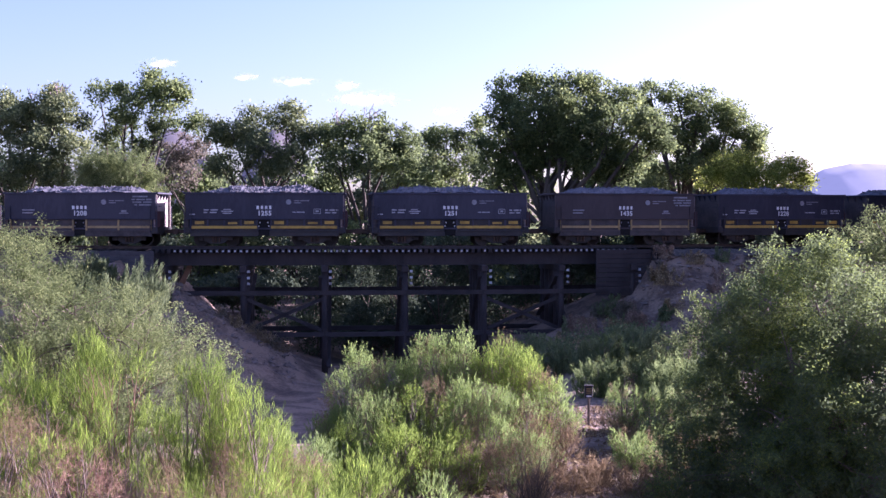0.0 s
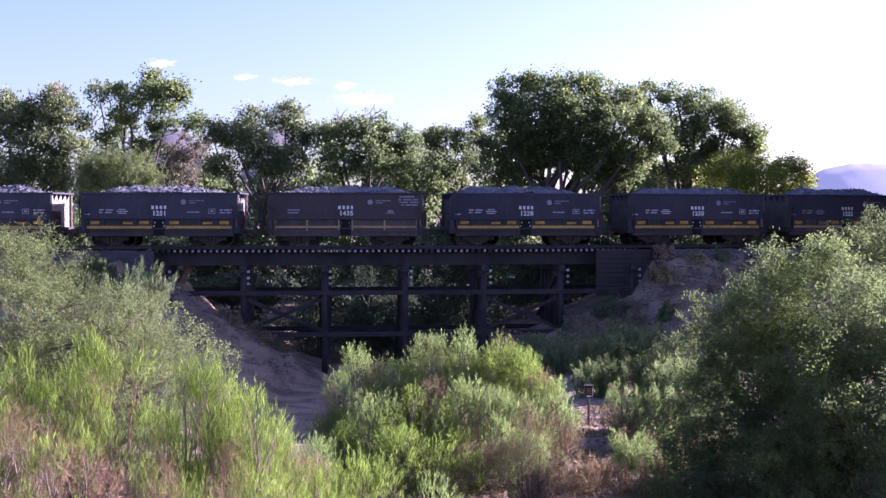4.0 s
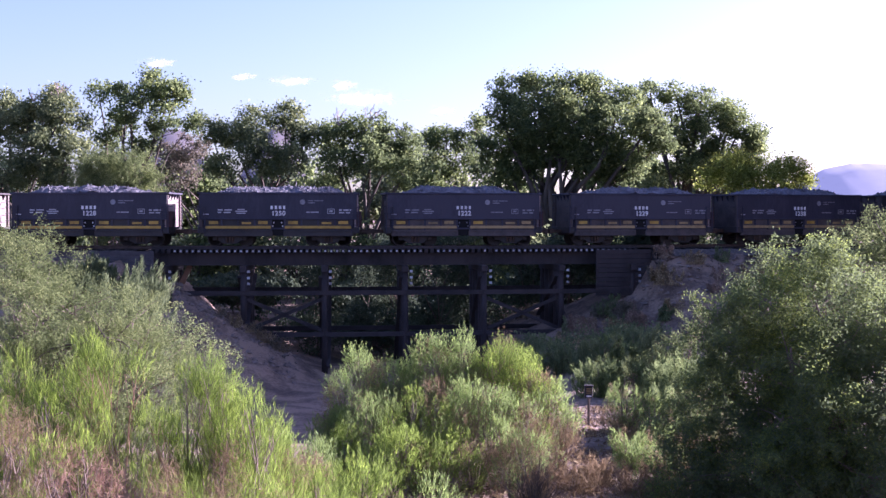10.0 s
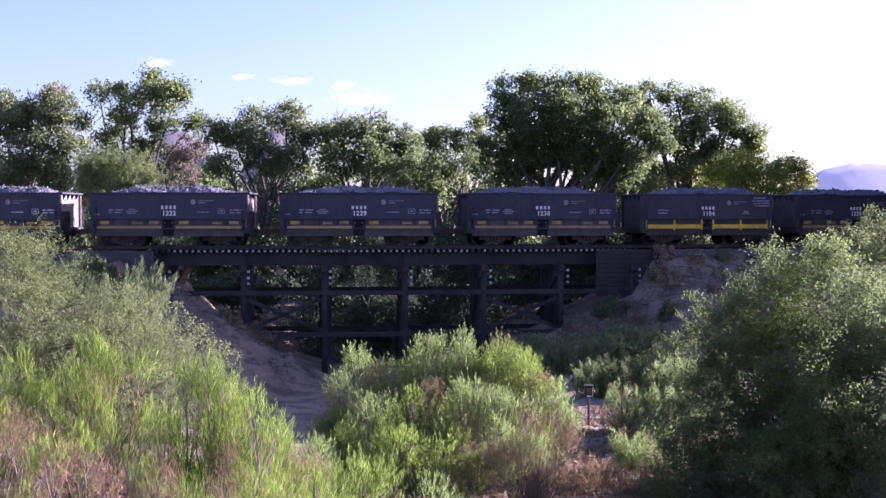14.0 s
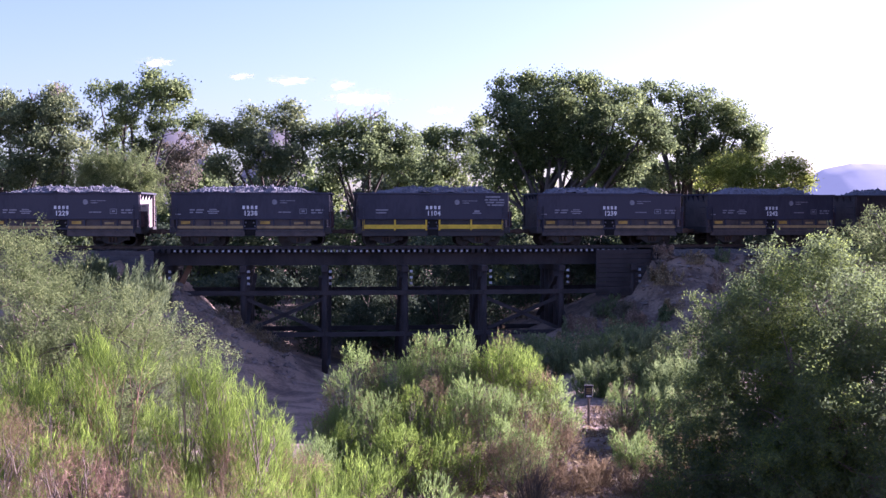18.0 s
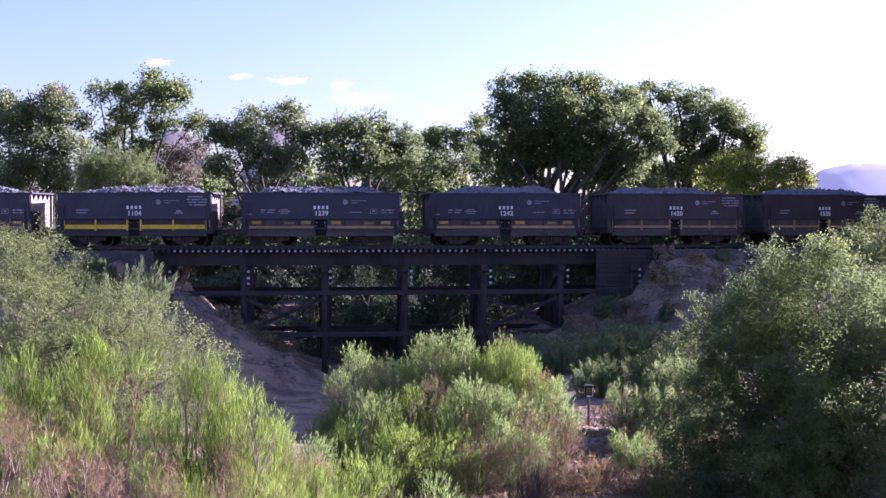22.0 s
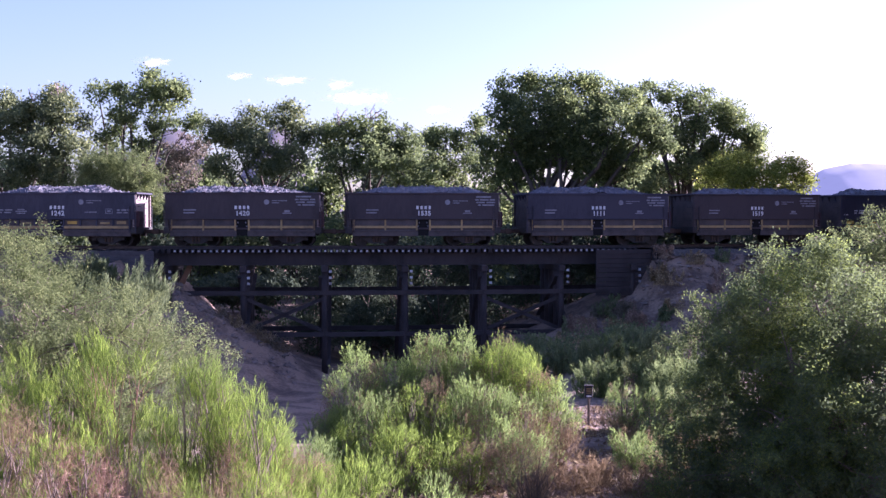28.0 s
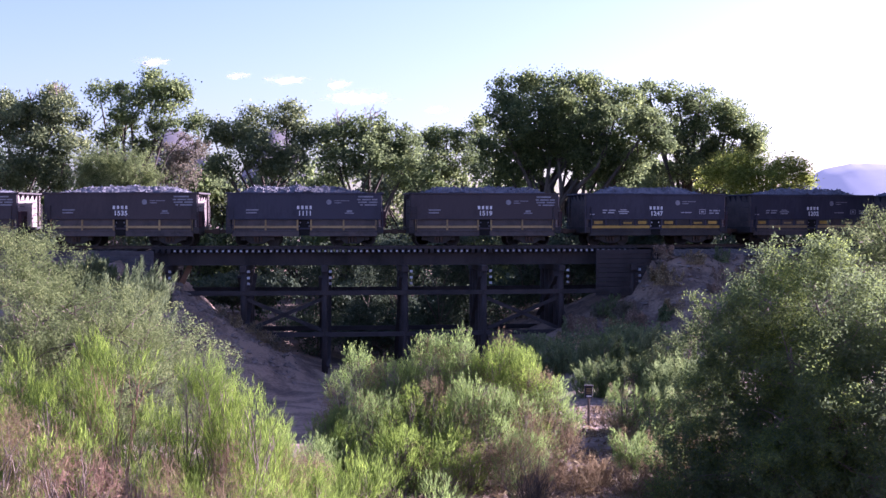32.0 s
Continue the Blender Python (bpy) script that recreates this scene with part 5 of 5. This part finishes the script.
                    if i != 1:
                        part("stripe_tab", soften(Shape().box(x0 + 0.12, x1 - 0.12, *sorted((1.37 * sg, 1.46 * sg)), 1.25, 1.37 + 0.06 * (i in (0, 3))).mesh("stripe_tab", M_YELLOW if (i == 0 or kind == "yellow") else M_OCHRE), 0.01), panel)
            else:
                z0, z1 = (0.98, 1.22) if kind == "stripe" else (1.02, 1.16)
                part("stripe_panel", soften(Shape().box(a, b, *sorted((1.37 * sg, 1.46 * sg)), z0, z1).mesh("stripe_panel", M_BRIGHT if kind == "stripe" else M_OCHRE), 0.01), panel, label="long yellow stripe")
    # dumping gear in the middle bay
    # flat near-black plates on the lower sheet imitate shade inside the open bay
    for sg in (-1, 1):
        part("bay_recess", Shape().box(-0.42, 0.34, *sorted((1.40 * sg, 1.415 * sg)), 0.6, mid - 0.02).mesh("bay_recess", M_BAY_SHADE), root)
    gear = Shape().tube([(-0.05, -1.15, 0.75), (-0.05, -1.15, 1.45)], [0.16, 0.16], 12).box(-0.3, 0.22, -1.1, 1.1, 1.1, 1.3)
    gear.tube([(0.12, -1.3, 0.7), (0.12, -1.3, 1.4)], [0.05, 0.05], 8)
    part("dump_cylinder", gear.mesh("dump_cylinder", M_BLACK), root)
    for sg in (-1, 1):
        s = Shape()
        s.box(-0.36, -0.30, *sorted((1.40 * sg, 1.43 * sg)), 1.1, 1.18).box(0.2, 0.26, *sorted((1.40 * sg, 1.43 * sg)), 1.1, 1.18).box(-0.3, -0.24, *sorted((1.40 * sg, 1.43 * sg)), 1.3, 1.38).box(0.14, 0.2, *sorted((1.40 * sg, 1.43 * sg)), 1.3, 1.38)
        part("gear_mark", s.mesh("gear_mark", M_WHITE if kind == "yellow" else M_FAINT), root, kind="stuff")
    for ex in (-1, 1):
        bg = part("bogie", BOGIE, root, pose((h - 1.75) * ex, 0, 0))
        for sg in (-1, 1):
            part("side_frame", SIDE_FRAME, bg, pose(0, 0.98 * sg, 0))
            for x in (-0.18, 0.0, 0.18):
                part("spring", SPRING, bg, pose(x, 1.10 * sg, 0))
            for x in (-0.82, 0.82):
                part("axle_box", AXLE_BOX, bg, pose(x, 1.10 * sg, 0))
        for x in (-0.86, 0.86):
            part("wheelset", WHEELSET, bg, pose(x, 0, 0.42))
    # lettering on the near side: owner's initials as plain blocks, small notices as bars
    y = -1.516
    s = Shape()
    bar_row(s, -0.45, 2.10, [(0.14, 0.10), (0.13, 0.10), (0.14, 0.10), (0.12, 0)], 0.19, y)
    part("owner_mark", s.mesh("owner_mark", M_WHITE), tub, kind="stuff")
    s = Shape()
    if kind in ("yellow", "faded"):
        bar_row(s, -3.4, 2.02, [(0.28, 0.1), (0.42, 0)], 0.07, y)
        bar_row(s, -3.4, 1.88, [(0.2, 0.14), (0.38, 0)], 0.07, y)
        bar_row(s, -2.3, 2.05, [(0.4, 0)], 0.06, y)
        bar_row(s, -2.42, 1.95, [(0.66, 0)], 0.06, y)
        bar_row(s, -2.35, 1.84, [(0.5, 0)], 0.06, y)
        bar_row(s, 1.55, 1.9, [(0.2, 0.05), (0.45, 0)], 0.06, y)
        for a in ((2.75, 3.15, 1.84, 1.87), (2.75, 3.15, 2.09, 2.12), (2.75, 2.78, 1.84, 2.12), (3.12, 3.15, 1.84, 2.12), (2.86, 3.04, 1.93, 2.03)):
            s.box(a[0], a[1], y, y + 0.012, a[2], a[3])
        bar_row(s, 3.4, 2.0, [(0.16, 0.08), (0.3, 0.06), (0.14, 0)], 0.09, y)
        bar_row(s, 3.4, 1.86, [(0.3, 0.08), (0.25, 0)], 0.07, y)
        bar_row(s, -4.2, 1.78, [(0.3, 0)], 0.06, y)
    else:
        bar_row(s, -3.3, 2.02, [(0.7, 0)], 0.07, y)
        bar_row(s, -3.3, 1.86, [(0.6, 0)], 0.07, y)
        bar_row(s, 2.35, 1.92, [(0.3, 0)], 0.12, y)
        bar_row(s, 2.25, 1.84, [(0.5, 0)], 0.06, y)
    part("notice", s.mesh("notice", M_FAINT if kind != "yellow" else M_DULLWHITE), tub, kind="stuff")
    s = Shape()
    s.tube([(1.35, y + 0.012, 2.5), (1.35, y, 2.5)], [0.15, 0.15], 16)
    bar_row(s, 1.65, 2.55, [(0.3, 0.05), (0.5, 0)], 0.05, y)
    bar_row(s, 1.65, 2.43, [(0.4, 0)], 0.05, y)
    part("emblem", s.mesh("emblem", M_FAINT), tub, kind="stuff")
    if kind in ("stripe", "brown", "ochre"):
        s = Shape()
        bar_row(s, 3.0, 2.76, [(0.85, 0)], 0.09, y)
        bar_row(s, 2.95, 2.6, [(0.2, 0.07), (0.5, 0.06), (0.3, 0)], 0.08, y)
        bar_row(s, 3.0, 2.45, [(0.5, 0.1), (0.5, 0)], 0.08, y)
        bar_row(s, 3.1, 2.3, [(0.16, 0.1), (0.7, 0)], 0.08, y)
        part("notice", s.mesh("notice", M_FAINT), tub, kind="stuff")
    return root


M_DULLWHITE = surface("dull_lettering", (0.2, 0.2, 0.22), (0.42, 0.42, 0.45), 0.7, 4, 20, 0.0)


def ore_load(seed, length):
    """A heap of crushed ore in the tub, with loose lumps on it."""
    rng = np.random.default_rng(seed)
    nx, ny = 72, 22
    s = Shape()
    a, b = -length / 2 + 0.35, length / 2 - 0.35
    c0, c1 = a + rng.uniform(1.5, 2.3), b - rng.uniform(0.8, 1.9)
    hump = rng.uniform(-0.08, 0.08, 6)
    for j in range(ny + 1):
        y = -1.4 + 2.8 * j / ny
        for i in range(nx + 1):
            x = a + (b - a) * i / nx
            k = min(max((x - a - 0.1) / (c0 - a), 0), 1) * min(max((b - 0.1 - x) / (b - c1), 0), 1)
            side = min(1.0, (1.4 - abs(y)) / 0.9)
            z = 2.86 + 0.50 * min(k, 1.0) ** 0.9 * (0.35 + 0.65 * side) * (1 + hump[int((x - a) / (b - a) * 5.99)])
            z += noise.noise(Vector((x * 1.1 + seed * 7, y * 1.1, 0))) * 0.10 + noise.noise(Vector((x * 4.3, y * 4.3 + seed * 3, 2))) * 0.055 + rng.normal() * 0.018
            s.v.append((x, y, z))
    for j in range(ny):
        for i in range(nx):
            q = j * (nx + 1) + i
            s.f.append((q, q + 1, q + nx + 2, q + nx + 1))
    for _ in range(420):
        i, j = rng.integers(3, nx - 3), rng.integers(1, ny - 1)
        p = s.v[j * (nx + 1) + i]
        r = rng.uniform(0.03, 0.10)
        n = len(s.v)
        for d in ((1, 0, 0), (0, 1, 0), (-1, 0, 0), (0, -1, 0), (0, 0, 1)):
            s.v.append(tuple(p[q] + (d[q] + rng.normal() * 0.25) * r for q in range(3)))
        s.f += [(n, n + 1, n + 4), (n + 1, n + 2, n + 4), (n + 2, n + 3, n + 4), (n + 3, n, n + 4)]
    return s.mesh("ore_load", M_ORE)


def figures(text, size, material):
    cu = bpy.data.curves.new("figures", "FONT")
    cu.body, cu.size, cu.extrude, cu.align_x, cu.offset, cu.space_character = text, size, 0.006, "CENTER", 0.012, 1.12
    ob = bpy.data.objects.new("figures", cu)
    me = bpy.data.meshes.new_from_object(ob)
    bpy.data.objects.remove(ob)
    me.materials.clear()
    me.materials.append(material)
    return me


TRAIN = (("brown", "1408", -31.0), ("ochre", "1208", -20.5), ("yellow", "1255", -10.1), ("yellow", "1251", 0.46), ("brown", "1435", 10.95), ("yellow", "1228", 21.35), ("yellow", "1250", 32.0),
         ("faded", "1222", 42.55), ("faded", "1229", 53.25), ("faded", "1238", 63.9), ("stripe", "1104", 74.25), ("faded", "1239", 84.75), ("faded", "1242", 95.35), ("brown", "1420", 105.8),
         ("brown", "1535", 116.05), ("ochre", "1111", 126.4), ("brown", "1519", 136.7), ("yellow", "1247", 147.1), ("faded", "1202", 157.75), ("faded", "1203", 168.3))
CARS = []
LABELS = {"yellow": "dark navy ore car with yellow stripe panels, heaped with ore", "faded": "dark navy ore car with dusty faded stripe panels, heaped with ore",
          "ochre": "dark navy ore car with a thin ochre stripe, heaped with ore", "brown": "rust-brown steel ore car with an ochre stripe, heaped with ore", "stripe": "navy ore car with long bright yellow stripe, heaped with ore"}
templates = {k: car_template(k) for k in ("yellow", "faded", "brown", "ochre", "stripe")}
LOADS = [ore_load(i, 8.9) for i in range(5)]
used = set()
for i, (kind, number, at) in enumerate(TRAIN):
    t = templates[kind]
    ob = t if kind not in used else copy_thing(t, Matrix.Identity(4))
    CARS.append((ob, at, kind, number))
    if kind in used:
        continue
    used.add(kind)
for i, (ob, at, kind, number) in enumerate(CARS):
    tagged(ob, LABELS[kind], "freight car", "ore train")
    part("ore_load", LOADS[i * 3 % 5], ob, pose(0, 0, 0, 0, 0, 180 * (i % 2)), "heaped grey crushed ore")
    part("car_number", figures(number, 0.36, M_WHITE), ob, Matrix.Translation((0.0, -1.518, 1.75)) @ pose(0, 0, 0, 90), "white stencilled figures")


# ---- motion ----
def travelled(t):
    return 4.1033 * t + 0.00286 * t * t


def motions():
    for ob, at, kind, number in CARS:
        walk(ob, [(t, line_pose(at - travelled(t))) for t in range(0, 33)])
    # the wheels roll: all turn alike, so that the front and the rear axles of the bogies share one set of keys each
    step = 0.1
    spins = {}
    for car, at, kind, number in CARS:
        for axle in car.children_recursive:
            if not axle.name.startswith("wheelset"):
                continue
            x = round(axle.location.x, 2)
            if x not in spins:
                walk(axle, [(k * step, pose(x, 0, 0.42) @ pose(0, 0, 0, 0, -math.degrees(travelled(k * step) / 0.42))) for k in range(321)])
                spins[x] = axle.animation_data
            else:
                axle.rotation_mode = "QUATERNION"
                axle.animation_data_create()
                axle.animation_data.action = spins[x].action
                axle.animation_data.action_slot = spins[x].action_slot
    # a light breeze rocks the trees and the brooms
    for i, ob in enumerate(TREES[:9] + SHRUBS):
        x, y, z = ob.location
        a, f = (0.16, 0.9) if i < 9 else (0.45, 1.5)
        rows = []
        for k in range(33):
            rows.append((float(k), pose(x, y, z, a * math.sin(f * k + i * 1.7), a * math.sin(f * 0.83 * k + i * 2.9) + a * 0.5 * math.sin(2.1 * k + i))))
        walk(ob, rows)
    for ob in CLOUDS:
        x, y, z = ob.location
        walk(ob, [(0.0, pose(x, y, z)), (32.0, pose(x - 12.0, y, z + 2.0))])


motions()
